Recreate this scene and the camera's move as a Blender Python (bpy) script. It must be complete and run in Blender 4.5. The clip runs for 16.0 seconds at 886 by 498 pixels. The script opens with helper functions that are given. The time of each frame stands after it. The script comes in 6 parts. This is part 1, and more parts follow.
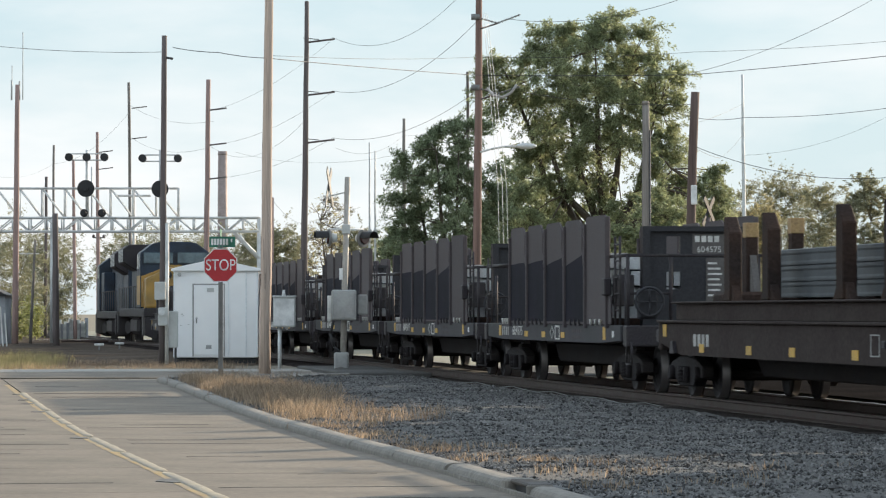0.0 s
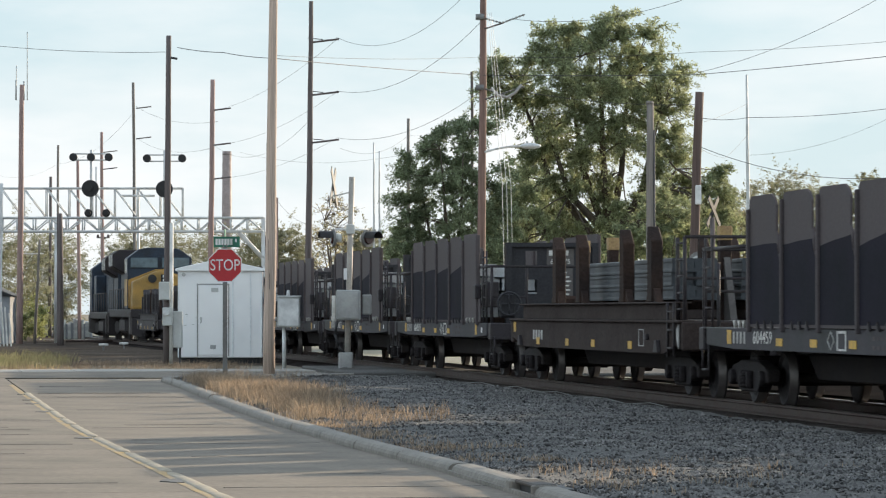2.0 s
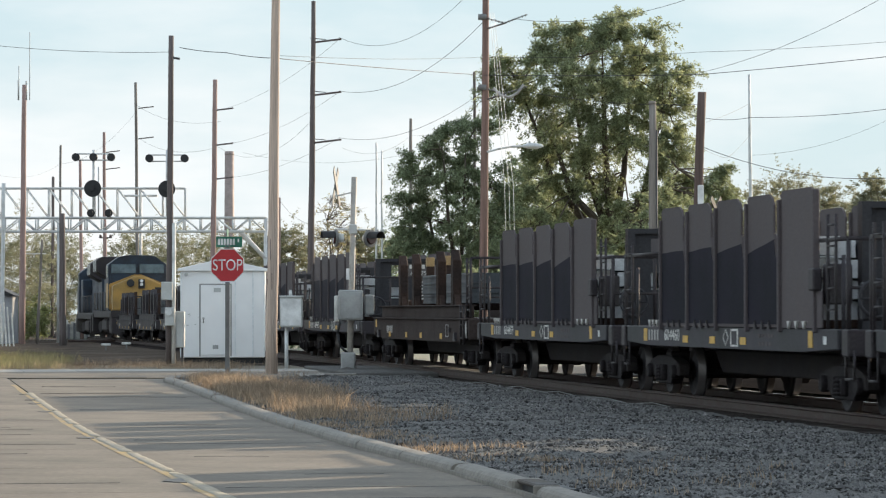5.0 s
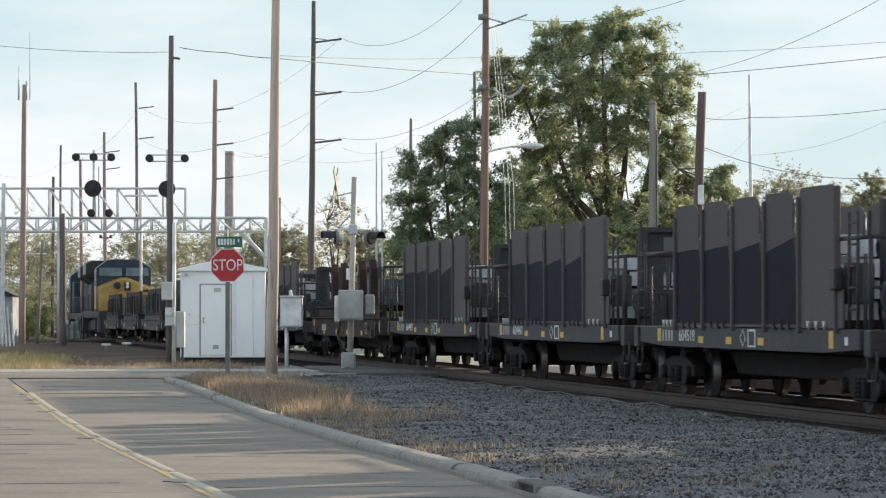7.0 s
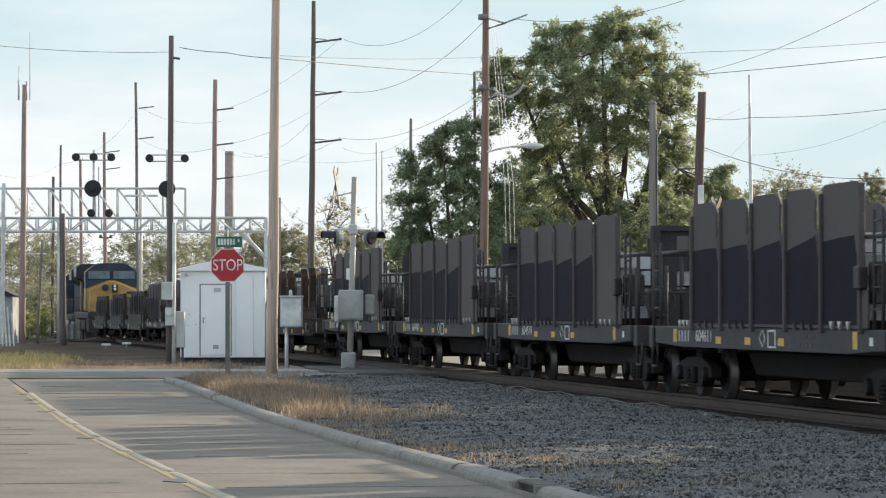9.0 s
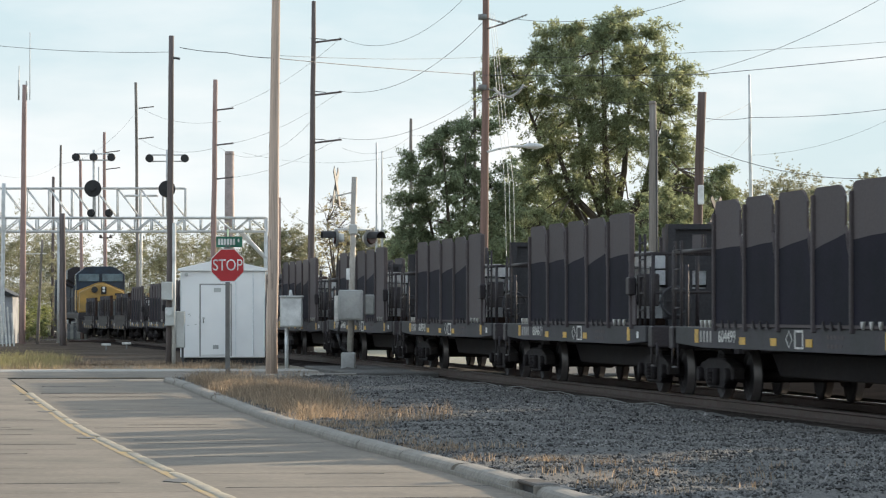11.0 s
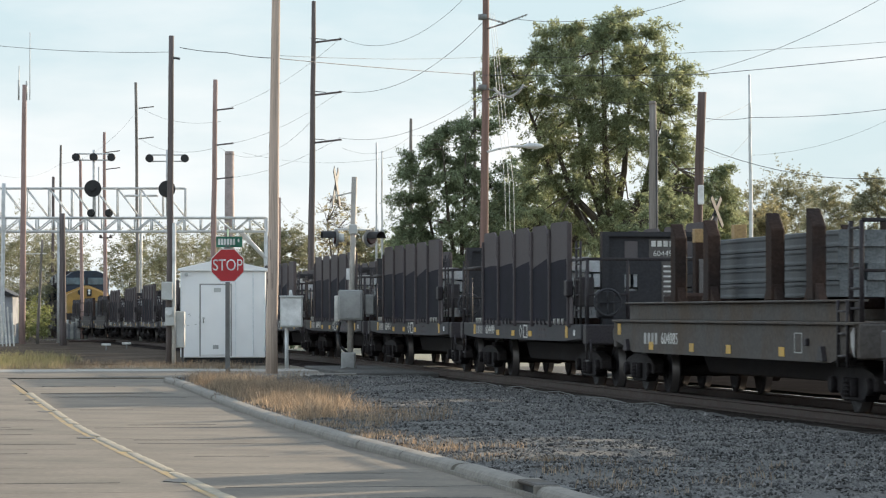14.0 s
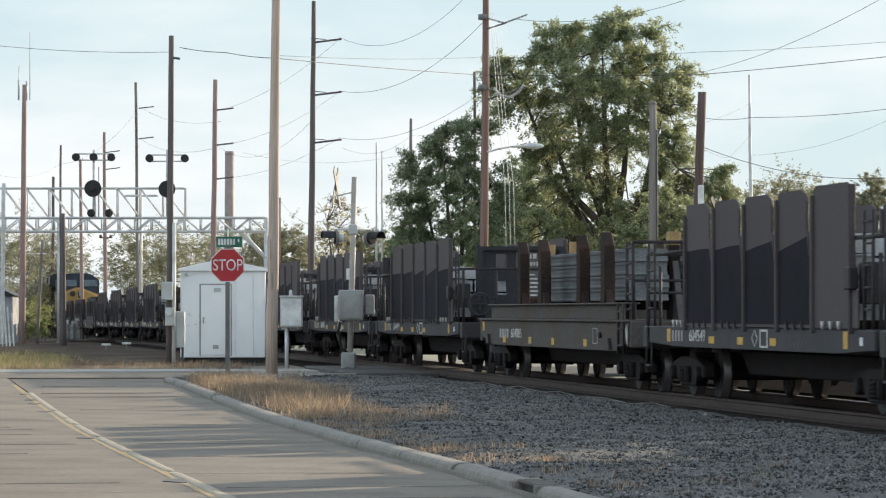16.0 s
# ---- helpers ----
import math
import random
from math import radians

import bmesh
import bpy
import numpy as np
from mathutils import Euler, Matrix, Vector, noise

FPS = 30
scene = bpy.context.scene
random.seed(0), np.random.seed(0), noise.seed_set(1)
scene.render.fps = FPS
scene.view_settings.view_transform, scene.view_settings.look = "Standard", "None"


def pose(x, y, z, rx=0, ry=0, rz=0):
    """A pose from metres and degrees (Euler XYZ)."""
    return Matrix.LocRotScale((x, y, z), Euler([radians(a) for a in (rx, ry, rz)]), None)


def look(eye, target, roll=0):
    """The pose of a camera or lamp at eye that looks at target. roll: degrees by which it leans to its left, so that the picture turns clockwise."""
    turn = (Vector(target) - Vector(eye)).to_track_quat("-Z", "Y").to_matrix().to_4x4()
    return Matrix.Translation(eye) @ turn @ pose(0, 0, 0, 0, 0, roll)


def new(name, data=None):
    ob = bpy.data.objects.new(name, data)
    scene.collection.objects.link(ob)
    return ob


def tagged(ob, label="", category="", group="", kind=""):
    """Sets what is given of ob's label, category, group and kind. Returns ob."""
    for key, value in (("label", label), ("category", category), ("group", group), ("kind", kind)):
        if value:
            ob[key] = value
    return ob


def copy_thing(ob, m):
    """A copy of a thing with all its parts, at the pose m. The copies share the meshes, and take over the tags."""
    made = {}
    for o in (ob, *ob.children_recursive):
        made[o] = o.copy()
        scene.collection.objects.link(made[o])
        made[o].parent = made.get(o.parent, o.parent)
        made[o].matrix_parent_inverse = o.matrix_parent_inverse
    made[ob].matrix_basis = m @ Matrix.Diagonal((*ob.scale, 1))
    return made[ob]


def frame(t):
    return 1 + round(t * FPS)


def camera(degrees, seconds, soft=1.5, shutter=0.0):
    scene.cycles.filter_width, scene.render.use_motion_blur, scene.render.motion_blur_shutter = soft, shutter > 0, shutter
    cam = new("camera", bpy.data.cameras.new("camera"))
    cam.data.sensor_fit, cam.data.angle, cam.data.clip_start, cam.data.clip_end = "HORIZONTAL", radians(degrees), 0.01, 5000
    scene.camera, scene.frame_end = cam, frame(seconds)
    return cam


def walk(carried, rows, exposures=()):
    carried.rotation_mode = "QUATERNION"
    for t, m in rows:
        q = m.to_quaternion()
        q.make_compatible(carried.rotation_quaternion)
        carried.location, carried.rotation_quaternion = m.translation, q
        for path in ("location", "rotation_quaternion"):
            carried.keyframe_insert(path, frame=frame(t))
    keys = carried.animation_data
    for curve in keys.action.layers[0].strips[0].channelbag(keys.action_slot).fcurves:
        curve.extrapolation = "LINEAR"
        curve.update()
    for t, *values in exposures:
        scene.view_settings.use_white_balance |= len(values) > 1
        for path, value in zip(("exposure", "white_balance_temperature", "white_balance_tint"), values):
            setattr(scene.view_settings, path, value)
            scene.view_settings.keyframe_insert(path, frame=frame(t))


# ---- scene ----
# camera: a long lens on a tripod that settles into place after a small turn to the left
cam = camera(13.803, 16.0, soft=1.2, shutter=0.35)
TURN = [(0, .109), (.5, .0815), (1, .0665), (1.5, .052), (2, .041), (2.5, .030), (3, .023), (3.5, .0135), (4, .009),
        (5, .003), (6.5, 0), (11, 0), (16, 0)]
walk(cam, [(t, pose(0, 0, 1.42, 90.99, 0, -a)) for t, a in TURN])

# ---- world and sun ----
SUN_EL, SUN_AZ = 15.0, 45.0
world = bpy.data.worlds.new("sky")
scene.world = world
world.use_nodes = True
wn, wl = world.node_tree.nodes, world.node_tree.links
wn.clear()
sky = wn.new("ShaderNodeTexSky")
sky.sky_type, sky.sun_disc = "NISHITA", False
sky.sun_elevation, sky.sun_rotation = radians(SUN_EL), radians(SUN_AZ)
sky.air_density, sky.dust_density, sky.ozone_density = 1.3, 0.6, 3.5
coord = wn.new("ShaderNodeTexCoord")
stretch = wn.new("ShaderNodeMapping")
stretch.inputs["Scale"].default_value = (1.0, 1.0, 3.6)
clouds = wn.new("ShaderNodeTexNoise")
clouds.inputs["Scale"].default_value, clouds.inputs["Detail"].default_value = 6.5, 7.0
clouds.inputs["Roughness"].default_value = 0.55
cover = wn.new("ShaderNodeMapRange")
cover.inputs["From Min"].default_value, cover.inputs["From Max"].default_value = 0.39, 0.66
cover.inputs["To Min"].default_value, cover.inputs["To Max"].default_value = 0.0, 0.84
blend = wn.new("ShaderNodeMixRGB")
blend.inputs["Color2"].default_value = (9.9, 10.0, 10.0, 1)
back = wn.new("ShaderNodeBackground")
back.inputs["Strength"].default_value = 0.075
wout = wn.new("ShaderNodeOutputWorld")
wl.new(coord.outputs["Generated"], stretch.inputs["Vector"])
wl.new(stretch.outputs["Vector"], clouds.inputs["Vector"])
wl.new(clouds.outputs["Fac"], cover.inputs["Value"])
# a pale blue haze veils the sky towards the horizon
split = wn.new("ShaderNodeSeparateXYZ")
haze = wn.new("ShaderNodeMapRange")
haze.inputs["From Min"].default_value, haze.inputs["From Max"].default_value = 0.15, 0.75
haze.inputs["To Min"].default_value, haze.inputs["To Max"].default_value = 0.86, 0.20
veil = wn.new("ShaderNodeMixRGB")
veil.inputs["Color2"].default_value = (6.75, 8.35, 9.1, 1)
thin = wn.new("ShaderNodeMapRange")
thin.inputs["From Min"].default_value, thin.inputs["From Max"].default_value = 0.04, 0.60
thin.inputs["To Min"].default_value, thin.inputs["To Max"].default_value = 1.0, 0.4
both = wn.new("ShaderNodeMath")
both.operation = "MULTIPLY"
wl.new(coord.outputs["Generated"], split.inputs["Vector"])
wl.new(split.outputs["Z"], haze.inputs["Value"])
wl.new(split.outputs["Z"], thin.inputs["Value"])
wl.new(haze.outputs["Result"], veil.inputs["Fac"])
wl.new(sky.outputs["Color"], veil.inputs["Color1"])
wl.new(cover.outputs["Result"], both.inputs[0])
wl.new(thin.outputs["Result"], both.inputs[1])
wl.new(both.outputs["Value"], blend.inputs["Fac"])
wl.new(veil.outputs["Color"], blend.inputs["Color1"])
wl.new(blend.outputs["Color"], back.inputs["Color"])
# added fill: the unseen upper sky is brightened to lift shaded faces
above = wn.new("ShaderNodeMapRange")
above.interpolation_type = "SMOOTHSTEP"
above.inputs["From Min"].default_value, above.inputs["From Max"].default_value = 0.09, 0.40
above.inputs["To Min"].default_value, above.inputs["To Max"].default_value = 0.072, 0.130
wl.new(split.outputs["Z"], above.inputs["Value"])
wl.new(above.outputs["Result"], back.inputs["Strength"])
wl.new(back.outputs["Background"], wout.inputs["Surface"])

sun_data = bpy.data.lights.new("sun", "SUN")
sun_data.energy, sun_data.angle, sun_data.color = 5.0, radians(0.6), (1.0, 0.82, 0.60)
sun = new("sun", sun_data)
to_sun = Vector((math.sin(radians(SUN_AZ)) * math.cos(radians(SUN_EL)), math.cos(radians(SUN_AZ)) * math.cos(radians(SUN_EL)),
                 math.sin(radians(SUN_EL))))
sun.matrix_world = look(tuple(to_sun * 60), (0, 0, 0))
scene.view_settings.exposure = 0.55

# the street and the track run side by side; b is the distance across, s the distance along
LANE = 8.206
T = pose(0, 0, 0, 0, 0, LANE)


# ---- materials ----
def mat(name, col, rough=0.8, metal=0.0, scale=6.0, var=0.25, fine=60.0, bump=0.15, second=None, amount=0.5, spread=0.0, spec=0.5, stretch_z=1.0):
    """A surface with stains at one scale and grain at another; second is a colour that shows in patches."""
    m = bpy.data.materials.new(name)
    m.use_nodes = True
    n, l = m.node_tree.nodes, m.node_tree.links
    b = n["Principled BSDF"]
    b.inputs["Metallic"].default_value = metal
    b.inputs["Specular IOR Level"].default_value = spec
    tc = n.new("ShaderNodeTexCoord")
    mp = n.new("ShaderNodeMapping")
    mp.inputs["Scale"].default_value = (1, 1, stretch_z)
    l.new(tc.outputs["Object"], mp.inputs["Vector"])
    big, small = n.new("ShaderNodeTexNoise"), n.new("ShaderNodeTexNoise")
    big.inputs["Scale"].default_value, big.inputs["Detail"].default_value = scale, 5
    small.inputs["Scale"].default_value, small.inputs["Detail"].default_value = fine, 3
    l.new(mp.outputs["Vector"], big.inputs["Vector"])
    l.new(mp.outputs["Vector"], small.inputs["Vector"])
    base = n.new("ShaderNodeMixRGB")
    sec = second or [c * 0.6 for c in col]
    base.inputs["Color1"].default_value, base.inputs["Color2"].default_value = (*col, 1), (*sec, 1)
    ramp = n.new("ShaderNodeMapRange")
    ramp.inputs["From Min"].default_value, ramp.inputs["From Max"].default_value = 0.5 - amount * 0.2, 0.8 - amount * 0.2
    l.new(big.outputs["Fac"], ramp.inputs["Value"])
    l.new(ramp.outputs["Result"], base.inputs["Fac"])
    tone = n.new("ShaderNodeMapRange")
    tone.inputs["From Min"].default_value, tone.inputs["From Max"].default_value = 0.25, 0.75
    tone.inputs["To Min"].default_value, tone.inputs["To Max"].default_value = 1 - var, 1 + var
    l.new(small.outputs["Fac"], tone.inputs["Value"])
    mul = n.new("ShaderNodeMixRGB")
    mul.blend_type, mul.inputs["Fac"].default_value = "MULTIPLY", 1.0
    l.new(base.outputs["Color"], mul.inputs["Color1"])
    l.new(tone.outputs["Result"], mul.inputs["Color2"])
    col_out = mul.outputs["Color"]
    if spread:
        info = n.new("ShaderNodeNewGeometry") if spread < 0 else n.new("ShaderNodeObjectInfo")
        hs = n.new("ShaderNodeMapRange")
        hs.inputs["To Min"].default_value, hs.inputs["To Max"].default_value = 1 - abs(spread), 1 + abs(spread)
        l.new(info.outputs["Random Per Island" if spread < 0 else "Random"], hs.inputs["Value"])
        mul2 = n.new("ShaderNodeMixRGB")
        mul2.blend_type, mul2.inputs["Fac"].default_value = "MULTIPLY", 1.0
        l.new(col_out, mul2.inputs["Color1"])
        l.new(hs.outputs["Result"], mul2.inputs["Color2"])
        col_out = mul2.outputs["Color"]
    l.new(col_out, b.inputs["Base Color"])
    rr = n.new("ShaderNodeMapRange")
    rr.inputs["To Min"].default_value, rr.inputs["To Max"].default_value = max(0.05, rough - 0.12), min(1.0, rough + 0.12)
    l.new(big.outputs["Fac"], rr.inputs["Value"])
    l.new(rr.outputs["Result"], b.inputs["Roughness"])
    if bump:
        bp = n.new("ShaderNodeBump")
        bp.inputs["Strength"].default_value, bp.inputs["Distance"].default_value = bump, 0.02
        l.new(small.outputs["Fac"], bp.inputs["Height"])
        l.new(bp.outputs["Normal"], b.inputs["Normal"])
    return m


def leaf_mat(name, col, second, spread=0.5):
    m = mat(name, col, 0.6, 0, 0.35, 0.25, 2.0, 0, second, 0.6, -spread, 0.3)
    n, l = m.node_tree.nodes, m.node_tree.links
    b = n["Principled BSDF"]
    tr = n.new("ShaderNodeBsdfTranslucent")
    mx = n.new("ShaderNodeMixShader")
    mx.inputs["Fac"].default_value = 0.6
    src = b.inputs["Base Color"].links[0].from_socket
    l.new(src, tr.inputs["Color"])
    l.new(b.outputs["BSDF"], mx.inputs[1])
    l.new(tr.outputs["BSDF"], mx.inputs[2])
    l.new(mx.outputs["Shader"], n["Material Output"].inputs["Surface"])
    return m


M = dict(
    concrete=mat("concrete_road", (.172, .141, .108), .85, 0, .9, .24, 14, .3, (.118, .098, .077), .7, .10),
    pale=mat("pale_concrete", (.34, .315, .28), .85, 0, .6, .14, 18, .15, (.28, .262, .235), .5, .06),
    asphalt=mat("asphalt", (.085, .083, .08), .95, 0, .5, .3, 40, .3, (.12, .115, .108), .5, spec=.15),
    kerb=mat("kerb_concrete", (.235, .213, .185), .85, 0, .7, .25, 16, .4, (.16, .147, .128), .6),
    tar=mat("joint_tar", (.11, .105, .10), .7, 0, 2, .2, 30, .1),
    seam=mat("seam_concrete", (.34, .29, .21), .9, 0, 1.6, .25, 25, .4, (.27, .245, .21), .6),
    yellow_line=mat("road_yellow", (.36, .24, .085), .8, 0, 1.6, .3, 25, .2, (.24, .20, .15), .55),
    dirt=mat("dirt_ground", (.19, .155, .115), .95, 0, .25, .3, 9, .5, (.16, .15, .10), .6),
    gravel=mat("gravel_bed", (.078, .075, .072), .95, 0, .3, .5, 30, .9, (.115, .107, .098), .6),
    stone=mat("ballast_stone", (.102, .100, .100), .9, 0, 2.0, .3, 30, .3, (.19, .182, .174), .35, -.75, .2),
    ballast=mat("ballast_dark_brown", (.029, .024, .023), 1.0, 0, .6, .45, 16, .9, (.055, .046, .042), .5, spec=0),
    verge=mat("near_black_ground", (.017, .015, .014), 1.0, 0, .6, .4, 16, .6, (.026, .022, .02), .5, spec=0),
    cinder=mat("yard_cinders", (.07, .057, .048), 1.0, 0, .35, .45, 9, .8, (.15, .122, .098), .5, spec=0),
    far_ground=mat("far_ground", (.20, .185, .155), .95, 0, .2, .3, 6, .4, (.22, .22, .14), .5),
    rail=mat("rusty_rail", (.050, .033, .027), .7, .3, 3, .3, 40, .2, (.06, .035, .03), .5),
    rail_top=mat("polished_rail_head", (.5, .5, .5), .3, 1.0, 3, .1, 40, .05),
    tie=mat("creosoted_tie", (.045, .036, .031), .95, 0, 4, .3, 30, .4, (.07, .058, .05), .5, .25, spec=.15),
    panel=mat("car_panel_grey", (.084, .071, .074), .75, .0, 1.4, .14, 26, .12, (.094, .078, .078), .5, .12, spec=0.2),
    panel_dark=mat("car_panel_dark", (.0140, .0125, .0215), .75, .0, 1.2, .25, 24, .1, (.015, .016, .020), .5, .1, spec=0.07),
    board=mat("stencil_board_grey", (.13, .12, .115), .8, 0, 2, .15, 25, .1, (.10, .09, .085), .5, spec=.1),
    sill=mat("car_sill_grey", (.049, .044, .052), .7, 0, 1.1, .2, 22, .12, (.050, .050, .050), .6, spec=0.25),
    frame_black=mat("car_frame_black", (.039, .033, .037), .6, .1, 2.5, .3, 30, .2, (.045, .040, .038), .5, spec=0.25),
    rust=mat("rusted_red_brown", (.048, .037, .034), .8, .05, 1.3, .3, 20, .2, (.045, .034, .032), .6, spec=0.08),
    rust_grey=mat("rusted_grey", (.09, .082, .077), .75, .05, 1.2, .25, 20, .2, (.10, .078, .062), .55, spec=0.12),
    post_rust=mat("post_rust", (.032, .024, .022), .8, .05, 2.0, .3, 24, .2, (.055, .034, .026), .6, .2, spec=0.08),
    steel=mat("new_rail_steel", (.048, .056, .064), .6, .1, 1.5, .3, 30, .1, (.036, .042, .048), .5),
    # sawn ends inside the panel cars, coloured brighter in place of missing light
    cut_steel=mat("sawn_end_bright", (.72, .72, .72), .5, .2, 4, .15, 30, .1, (.55, .55, .55), .5),
    dull_end=mat("dull_rail_end", (.19, .205, .215), .45, .2, 4, .35, 30, .1, (.10, .11, .115), .5),
    truck=mat("truck_castings", (.020, .017, .019), .75, .1, 3, .3, 30, .3, (.034, .029, .028), .5, spec=0.12),
    wheel=mat("wheel_steel", (.036, .032, .034), .7, .0, 3, .3, 30, .2, spec=.2),
    tread=mat("wheel_tread", (.13, .115, .11), .4, .5, 3, .15, 30, .1),
    mark_yellow=mat("reflector_yellow", (.62, .36, .05), .6, 0, 6, .2, 50, .05, (.42, .27, .08), .5),
    cap_yellow=mat("faded_yellow_paint", (.38, .25, .10), .7, 0, 5, .3, 40, .1, (.30, .19, .10), .6),
    black_steel=mat("black_painted_steel", (.028, .028, .033), .6, 0, 1.5, .25, 24, .1, (.036, .034, .037), .5, spec=.3),
    mark_white=mat("stencil_white", (.68, .66, .63), .7, 0, 5, .25, 40, .05, (.40, .39, .37), .5),
    stencil=mat("faded_stencil", (.40, .39, .37), .7, 0, 5, .25, 40, .05, (.26, .25, .24), .6),
    loco_yellow=mat("loco_yellow", (.42, .24, .055), .5, 0, 1.5, .15, 20, .06, (.25, .16, .05), .6),
    loco_blue=mat("loco_blue", (.036, .052, .078), .5, 0, 1.2, .25, 20, .06, (.03, .033, .04), .6, spec=.2),
    glass=mat("cab_glass", (.10, .155, .19), .12, 0, 2, .1, 20, 0, spec=.8),
    shed=mat("shed_aluminium", (.90, .90, .90), .36, .05, .8, .02, 1.9, .9, (.83, .84, .85), .5),
    galv=mat("galvanised", (.62, .63, .63), .55, .15, 2.0, .15, 25, .1, (.50, .50, .49), .5),
    cabinet=mat("cabinet_grey", (.52, .53, .52), .6, .1, 1.6, .05, 18, .06, (.42, .42, .40), .4),
    case_grey=mat("signal_case_grey", (.36, .365, .36), .5, .1, 1.6, .08, 18, .06, (.20, .20, .195), .5),
    wood_tan=mat("pole_wood_tan", (.56, .43, .35), .85, 0, 5, .3, 40, .5, (.39, .31, .26), .6, stretch_z=.03),
    wood_dark=mat("pole_wood_dark", (.145, .118, .115), .85, 0, 5, .3, 40, .5, (.075, .06, .055), .6, stretch_z=.03),
    wood_red=mat("pole_wood_red", (.25, .155, .128), .85, 0, 5, .3, 40, .5, (.10, .062, .05), .6, stretch_z=.03),
    # far pole wood, lightened in colour to stand in for sun glare
    wood_far=mat("pole_wood_glare", (.36, .25, .225), .85, 0, 5, .3, 40, .5, (.27, .18, .16), .6, stretch_z=.03),
    wood_maroon=mat("pole_wood_maroon", (.13, .088, .075), .85, 0, 5, .3, 40, .5, (.09, .062, .055), .6, stretch_z=.03),
    post_grey=mat("sign_post_grey", (.20, .20, .195), .6, .2, 3, .15, 30, .1, (.14, .135, .13), .5),
    wood_grey=mat("pole_wood_grey", (.23, .205, .185), .85, 0, 5, .3, 40, .5, (.14, .125, .112), .6, stretch_z=.03),
    mast_grey=mat("weathered_mast", (.44, .41, .37), .6, .1, 2.0, .12, 20, .1, (.32, .295, .265), .5),
    wire=mat("wire", (.08, .08, .084), .7, 0, 3, .1, 20, 0),
    porcelain=mat("insulator", (.42, .40, .38), .35, 0, 3, .1, 20, 0),
    black=mat("matt_black", (.02, .02, .022), .6, 0, 3, .15, 20, .05),
    strip=mat("bare_metal_strip", (.82, .85, .86), .4, .1, 2, .1, 20, .02, (.7, .72, .74), .4),
    sign_red=mat("sign_red", (.42, .022, .03), .6, 0, 3, .08, 20, .02, (.42, .03, .03), .4),
    sign_white=mat("sign_white", (.78, .78, .77), .45, 0, 3, .05, 20, .02),
    sign_green=mat("sign_green", (.02, .17, .11), .45, 0, 3, .08, 20, .02),
    lens=mat("lamp_lens", (.07, .03, .03), .2, 0, 3, .05, 20, 0),
    bark=mat("bark", (.11, .085, .065), .9, 0, 4, .3, 20, .6, (.06, .05, .04), .5),
    leaf=leaf_mat("leaf_green", (0.33, 0.355, 0.20), (0.22, 0.25, 0.14)),
    leaf_dark=leaf_mat("leaf_dark_green", (0.28, 0.32, 0.195), (0.20, 0.24, 0.145)),
    # olive leaves, greyed and evened in colour to stand in for distance haze
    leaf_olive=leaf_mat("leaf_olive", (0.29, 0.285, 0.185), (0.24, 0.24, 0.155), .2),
    leaf_yellow=leaf_mat("leaf_yellow", (0.40, 0.35, 0.20), (0.29, 0.27, 0.16)),
    brush=leaf_mat("brush_yellow_green", (0.25, 0.26, 0.10), (0.17, 0.19, 0.08)),
    straw=leaf_mat("dry_grass", (.35, .265, .185), (.22, .165, .12)),
    grass=leaf_mat("green_grass", (.21, .21, .09), (.35, .28, .16)),
    white_post=mat("white_post", (.72, .71, .68), .6, 0, 3, .08, 20, .05),
    brick_stack=mat("stack_metal", (.36, .29, .27), .7, .2, 1.5, .2, 15, .1, (.27, .22, .20), .5),
    house=mat("grey_siding", (.30, .31, .33), .8, 0, 1, .15, 12, .1),
)


# ---- mesh tools ----
def box(bm, x0, x1, y0, y1, z0, z1):
    v = [bm.verts.new(p) for p in ((x0, y0, z0), (x1, y0, z0), (x1, y1, z0), (x0, y1, z0), (x0, y0, z1), (x1, y0, z1), (x1, y1, z1), (x0, y1, z1))]
    for f in ((3, 2, 1, 0), (4, 5, 6, 7), (0, 1, 5, 4), (1, 2, 6, 5), (2, 3, 7, 6), (3, 0, 4, 7)):
        bm.faces.new([v[i] for i in f])
    return bm


def tube(bm, p0, p1, r0, r1=None, n=8):
    """A tapered round bar from p0 to p1."""
    r1 = r0 if r1 is None else r1
    p0, p1 = Vector(p0), Vector(p1)
    d = (p1 - p0).normalized()
    a = d.orthogonal().normalized()
    b = d.cross(a)
    ring = []
    for p, r in ((p0, r0), (p1, r1)):
        ring.append([bm.verts.new(p + a * (r * math.cos(2 * math.pi * i / n)) + b * (r * math.sin(2 * math.pi * i / n))) for i in range(n)])
    for i in range(n):
        j = (i + 1) % n
        f = bm.faces.new((ring[0][i], ring[0][j], ring[1][j], ring[1][i]))
        f.smooth = True
    bm.faces.new(ring[0][::-1])
    bm.faces.new(ring[1])
    return bm


def loft(bm, pts, radii, n=8):
    """One round bar through all the places given, with shared rings."""
    pts = [Vector(p) for p in pts]
    ring = []
    for i, (p, r) in enumerate(zip(pts, radii)):
        d = (pts[min(i + 1, len(pts) - 1)] - pts[max(i - 1, 0)]).normalized()
        a = d.cross(Vector((0, 1, 0)) if abs(d.y) < .9 else Vector((1, 0, 0))).normalized()
        b = d.cross(a)
        ring.append([bm.verts.new(p + a * (r * math.cos(2 * math.pi * k / n)) + b * (r * math.sin(2 * math.pi * k / n))) for k in range(n)])
    for u, v in zip(ring, ring[1:]):
        for k in range(n):
            f = bm.faces.new((u[k], u[(k + 1) % n], v[(k + 1) % n], v[k]))
            f.smooth = True
    bm.faces.new(ring[0][::-1])
    bm.faces.new(ring[-1])
    return bm


